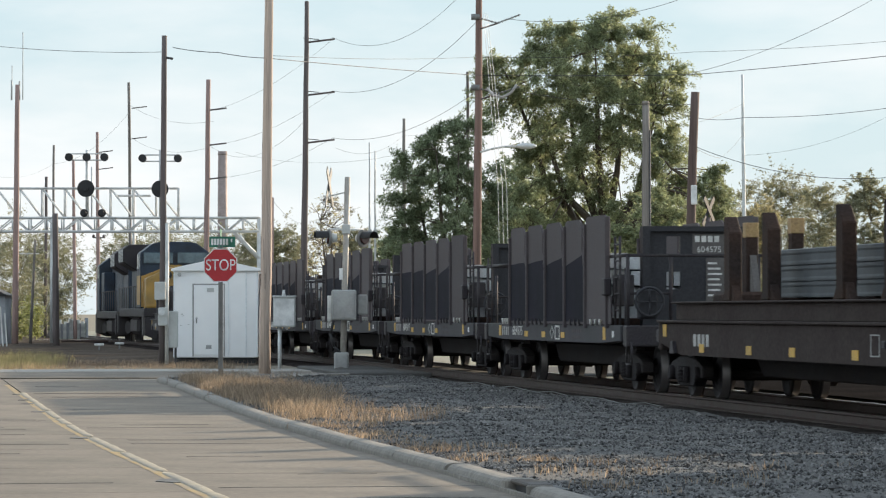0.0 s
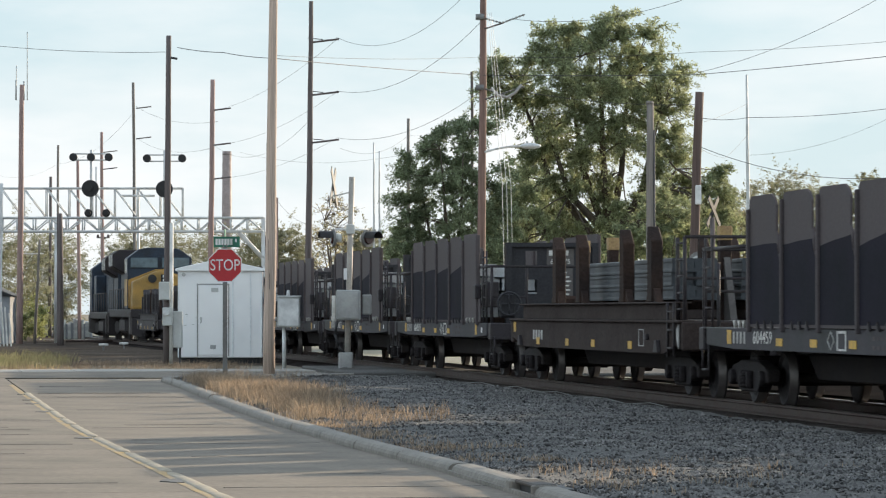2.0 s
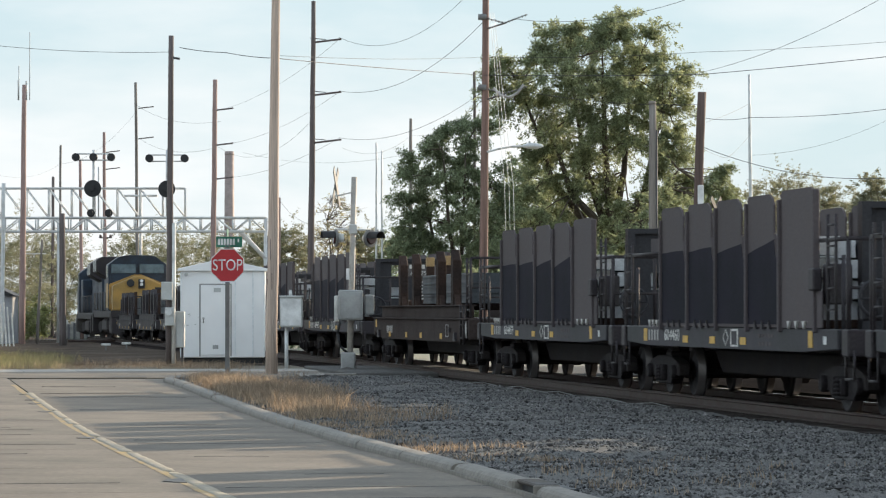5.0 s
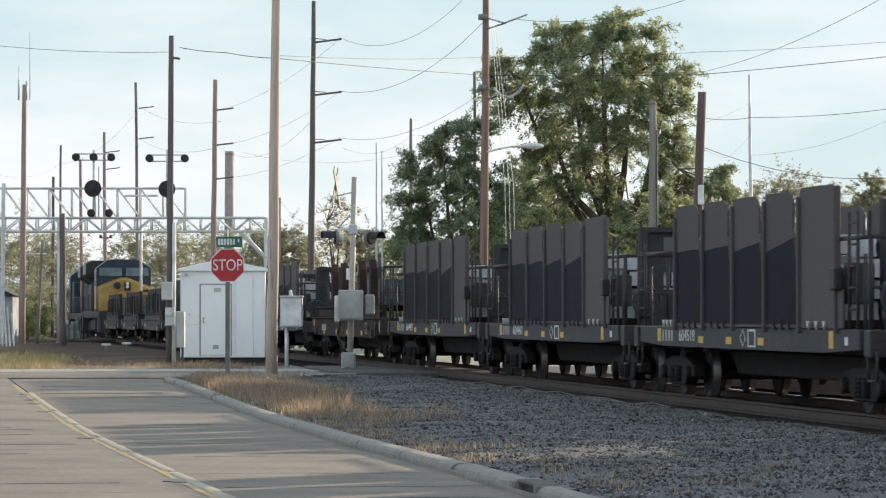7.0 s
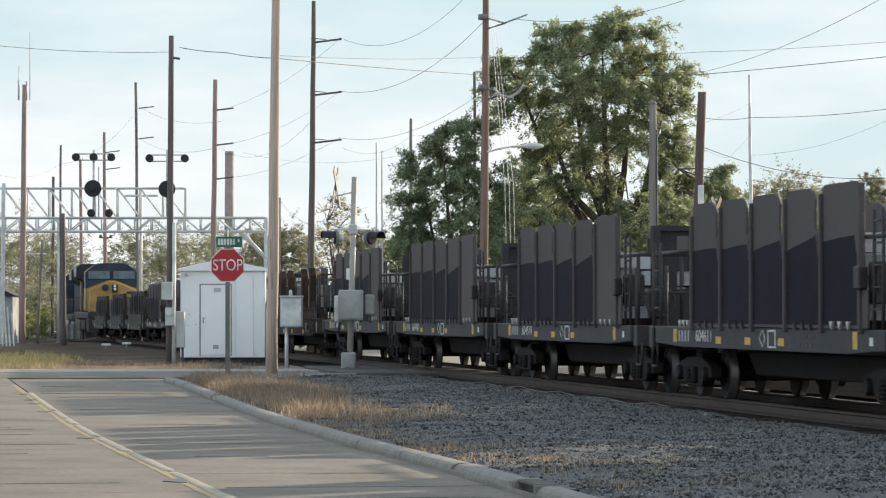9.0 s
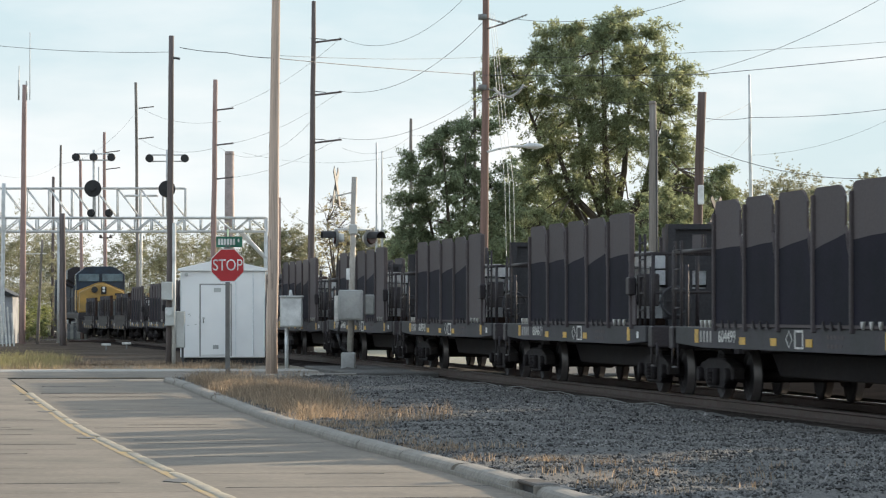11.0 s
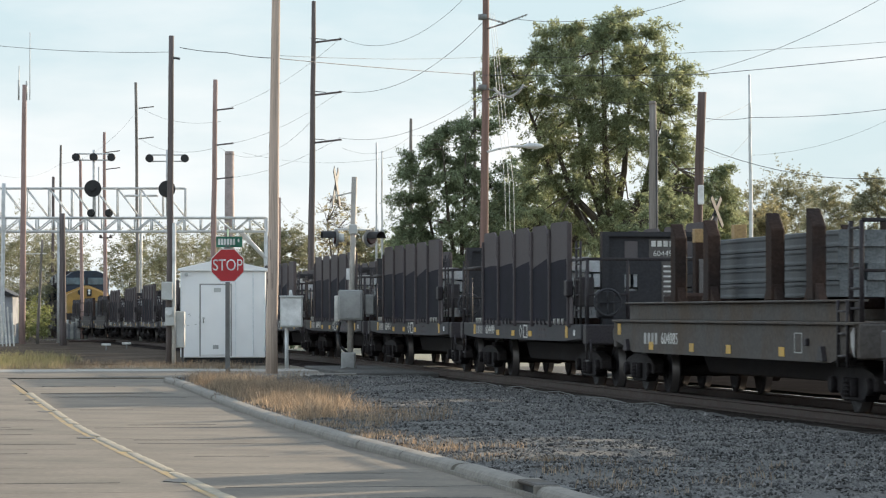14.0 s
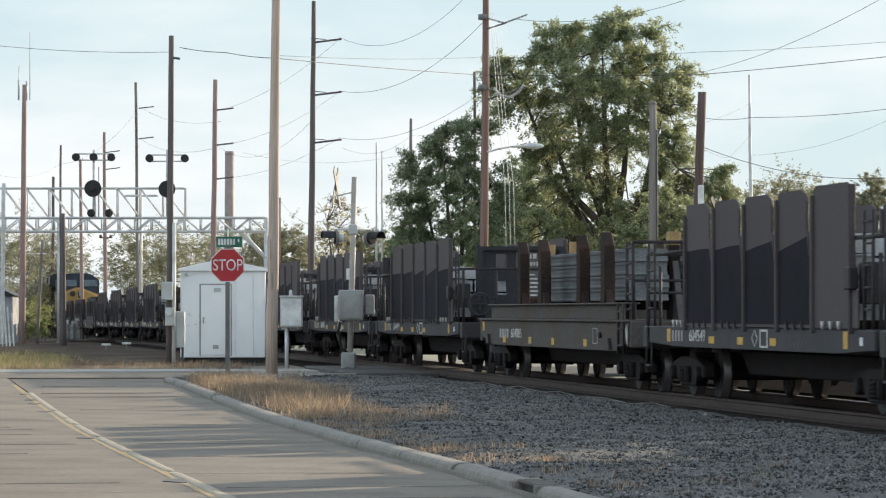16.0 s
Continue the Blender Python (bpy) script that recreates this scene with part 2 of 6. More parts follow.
def holed(bm, xs, zs, holes, y0, y1):
    """A plate across x and z in one piece, cut by the cells (column, row) in holes."""
    grid = {}

    def at(i, k, y):
        if (i, k, y) not in grid:
            grid[i, k, y] = bm.verts.new((xs[i], y, zs[k]))
        return grid[i, k, y]
    solid_cells = {(i, k) for i in range(len(xs) - 1) for k in range(len(zs) - 1)} - set(holes)
    for i, k in solid_cells:
        bm.faces.new([at(i, k, y0), at(i + 1, k, y0), at(i + 1, k + 1, y0), at(i, k + 1, y0)])
        bm.faces.new([at(i, k + 1, y1), at(i + 1, k + 1, y1), at(i + 1, k, y1), at(i, k, y1)])
        for di, dk, a, b in ((-1, 0, (0, 0), (0, 1)), (1, 0, (1, 1), (1, 0)), (0, -1, (1, 0), (0, 0)), (0, 1, (0, 1), (1, 1))):
            if (i + di, k + dk) not in solid_cells:
                bm.faces.new([at(i + a[0], k + a[1], y0), at(i + b[0], k + b[1], y0), at(i + b[0], k + b[1], y1), at(i + a[0], k + a[1], y1)])
    return bm


def bar(bm, p0, p1, w):
    """A square bar from p0 to p1."""
    return tube(bm, p0, p1, w * 0.707, None, 4)


def prism(bm, pts, axis, a0, a1):
    """A flat outline pushed along an axis (0 x, 1 y, 2 z) from a0 to a1."""
    def at(p, a):
        q = list(p)
        q.insert(axis, a)
        return q
    lo, hi = [bm.verts.new(at(p, a0)) for p in pts], [bm.verts.new(at(p, a1)) for p in pts]
    n = len(pts)
    bm.faces.new(lo[::-1])
    bm.faces.new(hi)
    for i in range(n):
        bm.faces.new((lo[i], lo[(i + 1) % n], hi[(i + 1) % n], hi[i]))
    return bm


def chamfer(bm, w, seg=1):
    bmesh.ops.bevel(bm, geom=list(bm.edges), offset=w, segments=seg, affect="EDGES", profile=0.6)
    return bm


def bmn():
    return bmesh.new()


def mesh_of(name, bm, material):
    me = bpy.data.meshes.new(name)
    bmesh.ops.recalc_face_normals(bm, faces=bm.faces)
    bm.to_mesh(me)
    bm.free()
    me.materials.append(material)
    return me


def part(name, bm, material, parent, label="", m=None):
    me = bm if isinstance(bm, bpy.types.Mesh) else mesh_of(name, bm, material)
    ob = new(name, me)
    ob.parent = parent
    if m is not None:
        ob.matrix_basis = m
    if label:
        ob["label"] = label
    return ob


def thing(name, m, label, category, group="", kind=""):
    ob = new(name)
    ob.empty_display_size = 0.2
    ob.matrix_basis = m
    return tagged(ob, label, category, group, kind)


def solid(name, bm, material, m, label, category, group="", kind=""):
    me = bm if isinstance(bm, bpy.types.Mesh) else mesh_of(name, bm, material)
    ob = new(name, me)
    ob.matrix_basis = m
    return tagged(ob, label, category, group, kind)


def soup(name, verts, faces, material):
    me = bpy.data.meshes.new(name)
    me.from_pydata(verts, [], faces)
    me.materials.append(material)
    return me


def lettering(text, size, material, parent, m, name="lettering", label=""):
    cu = bpy.data.curves.new(name, "FONT")
    cu.body, cu.size, cu.extrude, cu.align_x, cu.align_y = text, size, 0.002, "CENTER", "CENTER"
    cu.materials.append(material)
    tmp = bpy.data.objects.new(name, cu)
    me = bpy.data.meshes.new_from_object(tmp)
    bpy.data.objects.remove(tmp)
    ob = new(name, me)
    ob.parent, ob.matrix_basis = parent, m
    if label:
        ob["label"] = label
    return ob


I4 = Matrix.Identity(4)


# ---- ground, road, track ----
def fall(s):
    """The land drops gently beyond the crossing."""
    return -0.0028 * min(max(s - 100.0, 0.0), 220.0)


def rail_line(s):
    """Across, along, height of the rail head and heading (degrees) of the track."""
    return 12.43, s, 0.164 + fall(s), 0.0


def on_track(s):
    b, a, z, h = rail_line(s)
    return T @ pose(b, a, z, 0, 0, h)


def rough(x, y, sc, amp):
    return amp * noise.noise(Vector((x * sc, y * sc, 3.7)))


def sheet(name, xs, ys, zf, material):
    verts = [(x, y, zf(x, y)) for y in ys for x in xs]
    w = len(xs)
    faces = [(j * w + i, j * w + i + 1, (j + 1) * w + i + 1, (j + 1) * w + i) for j in range(len(ys) - 1) for i in range(w - 1)]
    me = soup(name, verts, faces, material)
    for p in me.polygons:
        p.use_smooth = True
    return me


def steps(*spans):
    out = []
    for a, b, d in spans:
        n = max(1, round((b - a) / d))
        out += [a + (b - a) * i / n for i in range(n)]
    return out + [spans[-1][1]]


GX = steps((-2500, -60, 400), (-60, 60, 3), (60, 2500, 400))
GY = steps((-600, 0, 150), (0, 340, 4), (340, 3400, 500))
solid("ground", sheet("ground", GX, GY, lambda x, y: -0.05 + fall(y) + (rough(x, y, .3, .02) if abs(x) < 60 and y < 340 else 0), M["dirt"]), None, T,
      "bare brown dirt ground with thin weeds", "ground", kind="structure")

road = solid("road", sheet("road", steps((-1.35, 5.3, 1.2)), steps((-40, 80, 4)), lambda x, y: -0.03, M["tar"]), None, T,
             "worn concrete street with dark tarred joints", "road", kind="structure")
rnd = random.Random(4)


def slab(w, l, worn=0.012):
    bm = box(bmn(), 0, w, 0, l, -0.12, 0)
    top = [e for e in bm.edges if all(v.co.z > -0.01 for v in e.verts)]
    bmesh.ops.bevel(bm, geom=top, offset=worn, segments=1, affect="EDGES")
    return mesh_of("slab", bm, M["concrete"])


lane_slab = slab(3.27, 4.588, .005)


def seam_b(s):
    """The centre seam bends slightly near the camera."""
    return 1.985 + .06 * math.log(1 + math.exp((44.0 - s) / 2.5))


for lane, off in (("left", -3.285), ("right", .015)):
    for i in range(-6, 17):
        s0 = i * 4.6 + (1.3 if lane == "left" else 0.0)
        part("slab", lane_slab, None, road, m=pose(seam_b(s0) + off, s0, rnd.uniform(-.0008, .0008), 0, 0, 1.3 if s0 < 40 else 0))


# worn yellow paint beside a raised broken seam
bm = bmn()
S = steps((-20, 72, .25))
lo = [(seam_b(s) - .115 - .008 * math.sin(s * .7) - rnd.uniform(0, .012), s) for s in S]
hi = [(seam_b(s) - .03, s) for s in S]
edge = [(bm.verts.new((*p, .0022)), bm.verts.new((*q, .0022))) for p, q in zip(lo, hi)]
for u, v in zip(edge, edge[1:]):
    bm.faces.new((u[0], u[1], v[1], v[0]))
part("centre_line", bm, M["yellow_line"], road, "worn yellow painted centre line")
s = 8.0
while s < 65:
    l = rnd.uniform(2.2, 5.2)
    k = 14
    pts = [(seam_b(s + l * i / k) / 3 + rnd.uniform(-.002, .002), s + l * i / k, -.009 + rnd.uniform(-.002, .002)) for i in range(k + 1)]
    part("seam", loft(bmn(), pts, [.012] + [rnd.uniform(.022, .026) for _ in range(k - 1)] + [.014], 10), M["seam"], road, "raised weathered seam", m=Matrix.Diagonal((3.0, 1, 1, 1)))
    s += l + rnd.choice((.02, .05, .25))
# tar stains where the seam is broken
bm = bmn()
for i in range(9):
    s0 = rnd.uniform(22, 66)
    l = rnd.uniform(.25, .8)
    q = seam_b(s0) - .07
    prism(bm, [(q, s0), (q + .02, s0 + l), (q - rnd.uniform(.05, .16), s0 + l * .8), (q - rnd.uniform(.10, .26), s0 + l * .35)], 2, -.004, .0075)
part("tar_patch", bm, M["tar"], road, "dark patches of broken tar")
# dark sealed cracks
bm = bmn()
for i in range(42):
    l = rnd.uniform(.5, 2.6)
    left = i % 2
    s0 = 24 + 48 * rnd.random() ** 1.2
    b0 = rnd.uniform(-1.5, seam_b(s0) - .2 - l) if left else rnd.uniform(seam_b(s0) + .15, max(seam_b(s0) + .2, 4.4 - l))
    y, w = s0, rnd.uniform(.004, .011)
    for k in range(7):
        y2 = y + rnd.uniform(-.05, .05)
        x0, x1 = b0 + l * k / 7, b0 + l * (k + 1) / 7
        prism(bm, [(x0, y - w), (x1, y2 - w), (x1, y2 + w), (x0, y + w)], 2, -.004, .0035)
        y = y2
part("crack_seal", bm, M["tar"], road, "black crack sealant")

def kerb_b(s):
    """Offset of the kerb: it eases away from the lane towards the corner."""
    return float(np.interp(s, (31, 38, 46, 55, 63, 72, 80), (-.58, -.71, -.76, -.63, -.43, -.27, -.24)))


# kerb of cast lengths with a round nose and a drain mouth
kerb = solid("kerb", box(bmn(), 4.66, 4.70, -20, 48, -.15, .03), M["kerb"], T, "weathered concrete kerb with chipped joints", "kerb", kind="structure")


def kerb_piece(l):
    pts = [(5.26, -.1), (5.268, .035), (5.282, .065), (5.31, .085), (5.36, .093), (5.45, .090), (5.485, .078), (5.49, .05), (5.49, -.1)]
    bm = prism(bmn(), pts, 1, 0, l)
    return mesh_of("kerb_stone", bm, M["kerb"])


long_kerb = kerb_piece(3.02)
DRAIN = 27.55
for i in range(31):
    s0 = -20 + i * 3.05
    if i in (15, 16):
        continue
    part("kerb_stone", long_kerb, None, kerb, m=pose(kerb_b(s0) + rnd.uniform(-.006, .006), s0, rnd.uniform(-.005, .004), 0, 0, rnd.uniform(-.08, .08) - math.degrees((kerb_b(s0 + 3) - kerb_b(s0)) / 3)))
for s0, s1 in ((25.76, DRAIN - .03), (DRAIN + 1.22, 31.82)):
    part("kerb_stone", kerb_piece(s1 - s0), None, kerb, m=pose(kerb_b(s0), s0, 0))
# rounded corner at the crossing street
CORNER = 74.6


def bank_b(s):
    """Where the gravel meets the kerb, round the corner too."""
    q = min(4.4, max(0.0, s - CORNER))
    return 5.49 + kerb_b(s) + 4.5 - math.sqrt(4.5 ** 2 - q * q)


for k in range(6):
    a0, a1 = radians(k * 15), radians(k * 15 + 14.6)
    c, ring = (5.01 + 4.5, CORNER), []
    bm = bmn()
    for j in range(5):
        a = a0 + (a1 - a0) * j / 4
        ring.append([bm.verts.new((c[0] - (4.5 - d) * math.cos(a), c[1] + (4.5 - d) * math.sin(a), z)) for d, z in ((0, -.1), (.008, .035), (.022, .065), (.05, .085), (.10, .093), (.19, .090), (.225, .078), (.23, -.1))])
    for u, v in zip(ring, ring[1:]):
        for j in range(8):
            bm.faces.new((u[j], u[(j + 1) % 8], v[(j + 1) % 8], v[j]))
    bm.faces.new(ring[0][::-1])
    bm.faces.new(ring[-1])
    part("kerb_stone", bm, M["kerb"], kerb)
drain = thing("storm_drain", T @ pose(kerb_b(DRAIN), DRAIN, -.045), "storm drain mouth with a rusted iron hood in the kerb", "drain")
part("hood", chamfer(box(bmn(), 5.285, 5.46, .0, .98, .115, .15), .012), M["rust_grey"], drain, "rusted iron hood")
# black colour stands in for the shade inside the drain mouth
part("throat", box(bmn(), 5.33, 5.6, .02, .98, -.1, .112), M["black"], drain, "block coloured black for the shaded opening")
part("cheek", chamfer(box(bmn(), 5.25, 5.46, -.025, .02, -.1, .145), .01), M["kerb"], drain)
part("cheek", chamfer(box(bmn(), 5.25, 5.50, .99, 1.20, -.1, .15), .02), M["kerb"], drain)

# the crossing street
cross = solid("cross_road", sheet("cross_road", steps((-70, 70, 5)), [79.6, 91], lambda x, y: -.03, M["tar"]), None, T,
              "pale concrete cross street with a level crossing", "road", kind="structure")
cross_slab, apron = slab(4.588, 3.765, .005), slab(1.27, 3.3, .012)
apron.materials[0] = M["pale"]
for i in range(-15, 3):
    for j in range(2):
        part("slab", cross_slab, None, cross, m=pose(i * 4.6 - 4.2, 79.8 + j * 3.78, rnd.uniform(-.002, .002)))
for i in range(-46, 8):
    part("apron_slab", apron, None, cross, m=pose(i * 1.29, 87.5, .015 + rnd.uniform(-.004, .004)))
bm = bmn()
for x0, x1 in ((9.6, 11.45), (11.9, 12.95), (13.4, 60)):
    box(bm, x0, x1, 80, 90.8, -.1, .09 if x0 < 13 else .06)
chamfer(bm, .03)
part("crossing_panel", bm, M["asphalt"], cross, "dark asphalt laid between and beside the rails")
bm = bmn()
for i in range(70):
    x, y = rnd.uniform(-11, -5.5), 79.2 + rnd.uniform(0, .7)
    r = rnd.uniform(.03, .10)
    box(bm, x, x + r * 2, y, y + r, -.02, r * .7)
chamfer(bm, .01)
part("debris", bm, M["stone"], cross, "broken pale stones along the gutter")

# gravel between kerb and track
bed = solid("gravel_bed", sheet("gravel_bed", steps((4.70, 10.9, .27)), steps((14, 79.4, .4)),
            lambda x, y: .055 - .035 * (x - 4.7) / 6.2 + rough(x, y, .8, .05) + rough(x, y, 2.6, .02), M["gravel"]), None, T,
            "grey gravel bank between kerb and track", "gravel", kind="structure")
yard = solid("yard_bed", sheet("yard_bed", steps((-14, 10.3, 3)), steps((101, 330, 6)), lambda x, y: fall(y) - .015 + rough(x, y, .3, .02), M["cinder"]), None, T,
             "dark brown cinder ground of the railway yard", "ground", kind="structure")
for v in bed.data.vertices:
    v.co.x += (bank_b(v.co.y) - 4.70) * (10.9 - v.co.x) / 6.2
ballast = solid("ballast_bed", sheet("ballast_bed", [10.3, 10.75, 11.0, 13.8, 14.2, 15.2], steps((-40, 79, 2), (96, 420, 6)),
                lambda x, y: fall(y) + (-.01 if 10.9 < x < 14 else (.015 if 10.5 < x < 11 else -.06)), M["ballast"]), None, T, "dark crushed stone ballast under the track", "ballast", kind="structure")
far_lot = solid("far_lot", sheet("far_lot", steps((15.2, 90, 5)), steps((0, 79, 4), (95, 400, 8)), lambda x, y: fall(y) - .02 + rough(x, y, .4, .03), M["far_ground"]),
                None, T, "sunlit pale dirt and gravel beyond the track", "ground", kind="structure")

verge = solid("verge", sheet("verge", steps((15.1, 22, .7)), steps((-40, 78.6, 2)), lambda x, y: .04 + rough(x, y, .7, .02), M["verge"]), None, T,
              "near-black verge beyond the track", "ground", kind="structure")
solid("pale_strip", sheet("pale_strip", [14.70, 14.84, 14.98], steps((-40, 78.6, 1.2)), lambda x, y: -.02 + (.03 if 14.8 < x < 14.9 else 0) + rough(x, y, 1.7, .015), M["far_ground"]), None, T,
      "narrow pale strip of ground beyond the track", "gravel", kind="structure")


def stones(name, n, span, zf, r0, r1, seed, material, label, parent_m):
    rs = np.random.RandomState(seed)
    base = np.array([(1, 0, 0), (-1, 0, 0), (0, 1, 0), (0, -1, 0), (0, 0, 1), (0, 0, -1)], float)
    tri = np.array([(0, 2, 4), (2, 1, 4), (1, 3, 4), (3, 0, 4), (2, 0, 5), (1, 2, 5), (3, 1, 5), (0, 3, 5)])
    V, Fc = [], []
    for i in range(n):
        x = rs.uniform(span[0], span[1])
        y = span[2] + (span[3] - span[2]) * rs.rand() ** 1.35
        x += (bank_b(y) - 4.70) * (10.9 - x) / 6.2
        r = r0 + (r1 - r0) * rs.rand() ** 2.2
        q = base * (r * rs.uniform(.6, 1.25, (6, 3)))
        a = rs.uniform(0, 6.28)
        ca, sa = math.cos(a), math.sin(a)
        t = rs.uniform(-.5, .5)
        x_, y_, z_ = q[:, 0] * ca - q[:, 1] * sa, q[:, 0] * sa + q[:, 1] * ca, q[:, 2] * .8 + q[:, 0] * t
        V.append(np.stack([x_ + x, y_ + y, z_ + zf(x, y) + r * .25], 1))
        Fc.append(tri + 6 * i)
    me = soup(name, np.concatenate(V).tolist(), np.concatenate(Fc).tolist(), material)
    return solid(name, me, None, parent_m, label, "gravel", kind="stuff")


def bed_z(x, y):
    return .055 - .035 * (x - 4.7) / 6.2 + rough(x, y, .8, .05) + rough(x, y, 2.6, .02)


stones("gravel", 80000, (4.80, 10.75, 20, 79), bed_z, .009, .026, 5, M["stone"], "loose grey and pale crushed stones", T)
stones("gravel", 260, (6.0, 11.0, 24, 78), bed_z, .03, .055, 6, M["stone"], "larger pale stones on the gravel bank", T)

stones("gravel", 70, (5.4, 7.6, 77.2, 78.7), bed_z, .04, .10, 7, M["pale"], "pale broken stones by the pole foot", T)

# rails and ties
track = thing("railway_track", T, "rusty steel rails on dark wooden ties", "track", kind="structure")
for side, name in ((-1, "near"), (1, "far")):
    prof = [(-.07, -.17), (.07, -.17), (.07, -.155), (.012, -.13), (.012, -.045), (.036, -.03), (.036, -.004), (.028, 0), (-.028, 0), (-.036, -.004), (-.036, -.03),
            (-.012, -.045), (-.012, -.13), (-.07, -.155)]
    S = steps((-40, 190, 10), (190, 420, 8))
    verts, faces = [], []
    for s in S:
        b, a, z, h = rail_line(s)
        for px, pz in prof:
            off = side * .7525 + px
            verts.append((b + off * math.cos(radians(h)), a + off * math.sin(radians(h)), z + pz))
    k = len(prof)
    for i in range(len(S) - 1):
        for j in range(k):
            faces.append((i * k + j, i * k + (j + 1) % k, (i + 1) * k + (j + 1) % k, (i + 1) * k + j))
    me = soup("rail", verts, faces, M["rail"])
    me.materials.append(M["rail_top"])
    for i, p in enumerate(me.polygons):
        p.material_index = 1 if i % k == 7 else 0
    part("rail", me, None, track)
tie_me = mesh_of("tie", chamfer(box(bmn(), -1.3, 1.3, -.11, .11, -.36, -.172), .012), M["tie"])
for i in range(110):
    s0 = 36 + i * .53
    if not 79.5 < s0 < 91.2:
        part("tie", tie_me, None, track, m=pose(12.43 + rnd.uniform(-.04, .04), s0, .164, 0, 0, rnd.uniform(-1, 1)))

track_cable = solid("track_cable", loft(bmn(), [(10.82 + .05 * math.sin(i * 1.7), 52 + i * 1.5, .05 + .03 * math.sin(i * 2.3)) for i in range(14)], [.006] * 14, 6), M["post_grey"], T,
                    "thin pale cable lying along the ballast edge", "cable")


# ---- the train ----
# every car's own space: x across (the near side is -x), y along its way, z from the rail head; y = 0 is its leading coupler
WHEEL_R = 0.36


def wheelset_mesh():
    bm = bmn()
    n = 28
    for sd in (-1, 1):
        # outer face, tread, flange, plate
        prof = [(.80, .10), (.80, .20), (.775, .24), (.775, .30), (.80, .325), (.80, WHEEL_R), (.70, WHEEL_R + .004), (.69, WHEEL_R + .028), (.665, WHEEL_R + .02),
                (.665, .30), (.70, .22), (.69, .10)]
        rings = [[bm.verts.new((sd * x, r * math.cos(2 * math.pi * i / n), r * math.sin(2 * math.pi * i / n))) for i in range(n)] for x, r in prof]
        for a in range(len(prof)):
            b = (a + 1) % len(prof)
            for i in range(n):
                j = (i + 1) % n
                f = bm.faces.new((rings[a][i], rings[a][j], rings[b][j], rings[b][i]))
                f.smooth = True
                f.material_index = 1 if a in (5, 6) else 0
    tube(bm, (-.95, 0, 0), (.95, 0, 0), .075, None, 12)
    me = mesh_of("wheelset", bm, M["wheel"])
    me.materials.append(M["tread"])
    return me


def truck_frame_mesh():
    bm = bmn()
    for sd in (-1, 1):
        x0, x1 = sorted((sd * .90, sd * 1.08))
        out = [(-1.13, .30), (-1.13, .46), (-.95, .52), (-.5, .60), (.5, .60), (.95, .52), (1.13, .46), (1.13, .30), (.68, .30), (.52, .17), (-.52, .17), (-.68, .30)]
        prism(bm, out, 0, x0, x1)
        for y in (-.875, .875):
            tube(bm, (sd * 1.02, y, .36), (sd * 1.15, y, .36), .11, None, 12)
        for y in (-.2, 0, .2):
            tube(bm, (sd * 1.10, y, .22), (sd * 1.10, y, .46), .07, None, 8)
    box(bm, -1.0, 1.0, -.2, .2, .42, .66)
    for y in (-.45, .45):
        bar(bm, (-.85, y, .30), (.85, y, .30), .09)
    return mesh_of("truck", chamfer(bm, .02), M["truck"])


def spring_mesh():
    bm = bmn()
    for k in range(4):
        tube(bm, (0, 0, .05 * k), (0, 0, .05 * k + .028), .075, None, 10)
    return mesh_of("spring", bm, M["truck"])


WHEELS_ME, TRUCK_ME, SPRING_ME = wheelset_mesh(), truck_frame_mesh(), spring_mesh()


def add_truck(car, y, wb=1.75):
    tr = part("truck", TRUCK_ME, None, car, m=pose(0, y, 0))
    for sy in (-1, 1):
        part("wheelset", WHEELS_ME, None, tr, m=pose(0, sy * wb / 2, WHEEL_R))
    for sd in (-1, 1):
        part("spring", SPRING_ME, None, tr, m=pose(sd * 1.12, 0, .24))
    return tr


def coupler(car, y, out, reach=.75):
    bm = box(bmn(), -.12, .12, min(y, y + out * reach), max(y, y + out * reach), .62, .86)
    box(bm, -.2, .2, y + out * .40 - .12, y + out * .40 + .12, .58, .90)
    part("coupler", chamfer(bm, .03), M["frame_black"], car)
    bm = bmn()
    for k in range(8):
        a0, a1 = k / 8, (k + 1) / 8
        f = lambda a: (-.35 + .1 * a, y + out * a * .6, .62 - .9 * a * (1 - a))
        tube(bm, f(a0), f(a1), .025, None, 6)
    part("brake_hose", bm, M["black"], car)


def ladder(car, x, y0, y1, z0, z1, n, name="ladder", w=.035):
    bm = bmn()
    for y in (y0, y1):
        bar(bm, (x, y, z0), (x, y, z1), w)
    for i in range(n):
        z = z0 + (z1 - z0) * (i + .5) / n
        bar(bm, (x, y0, z), (x, y1, z), w * .7)
    part(name, bm, M["frame_black"], car)


def plate(car, name, material, x, y0, y1, z0, z1, t=.006):
    return part(name, box(bmn(), x - t, x, y0, y1, z0, z1), material, car)


FACE_LEFT = Matrix(((0, 0, -1, 0), (-1, 0, 0, 0), (0, 1, 0, 0), (0, 0, 0, 1)))


def side_text(car, text, size, x, y, z, material, narrow=1.0):
    return lettering(text, size, material, car, Matrix.Translation((x, y, z)) @ FACE_LEFT @ Matrix.Diagonal((narrow, 1, 1, 1)))


def end_text(car, text, size, x, y, z, material):
    return lettering(text, size, material, car, Matrix.Translation((x, y, z)) @ pose(0, 0, 0, 90, 0, 0))


def bars(car, x, y, z, w, h, n, material, name="stencil", gap=.35):
    """Short upright bars on the near side that stand for a painted mark; y is the leading end."""
    step = w / n
    for i in range(n):
        part(name, box(bmn(), x - .004, x, y - i * step - step * (1 - gap), y - i * step, z - h / 2, z + h / 2), material, car)


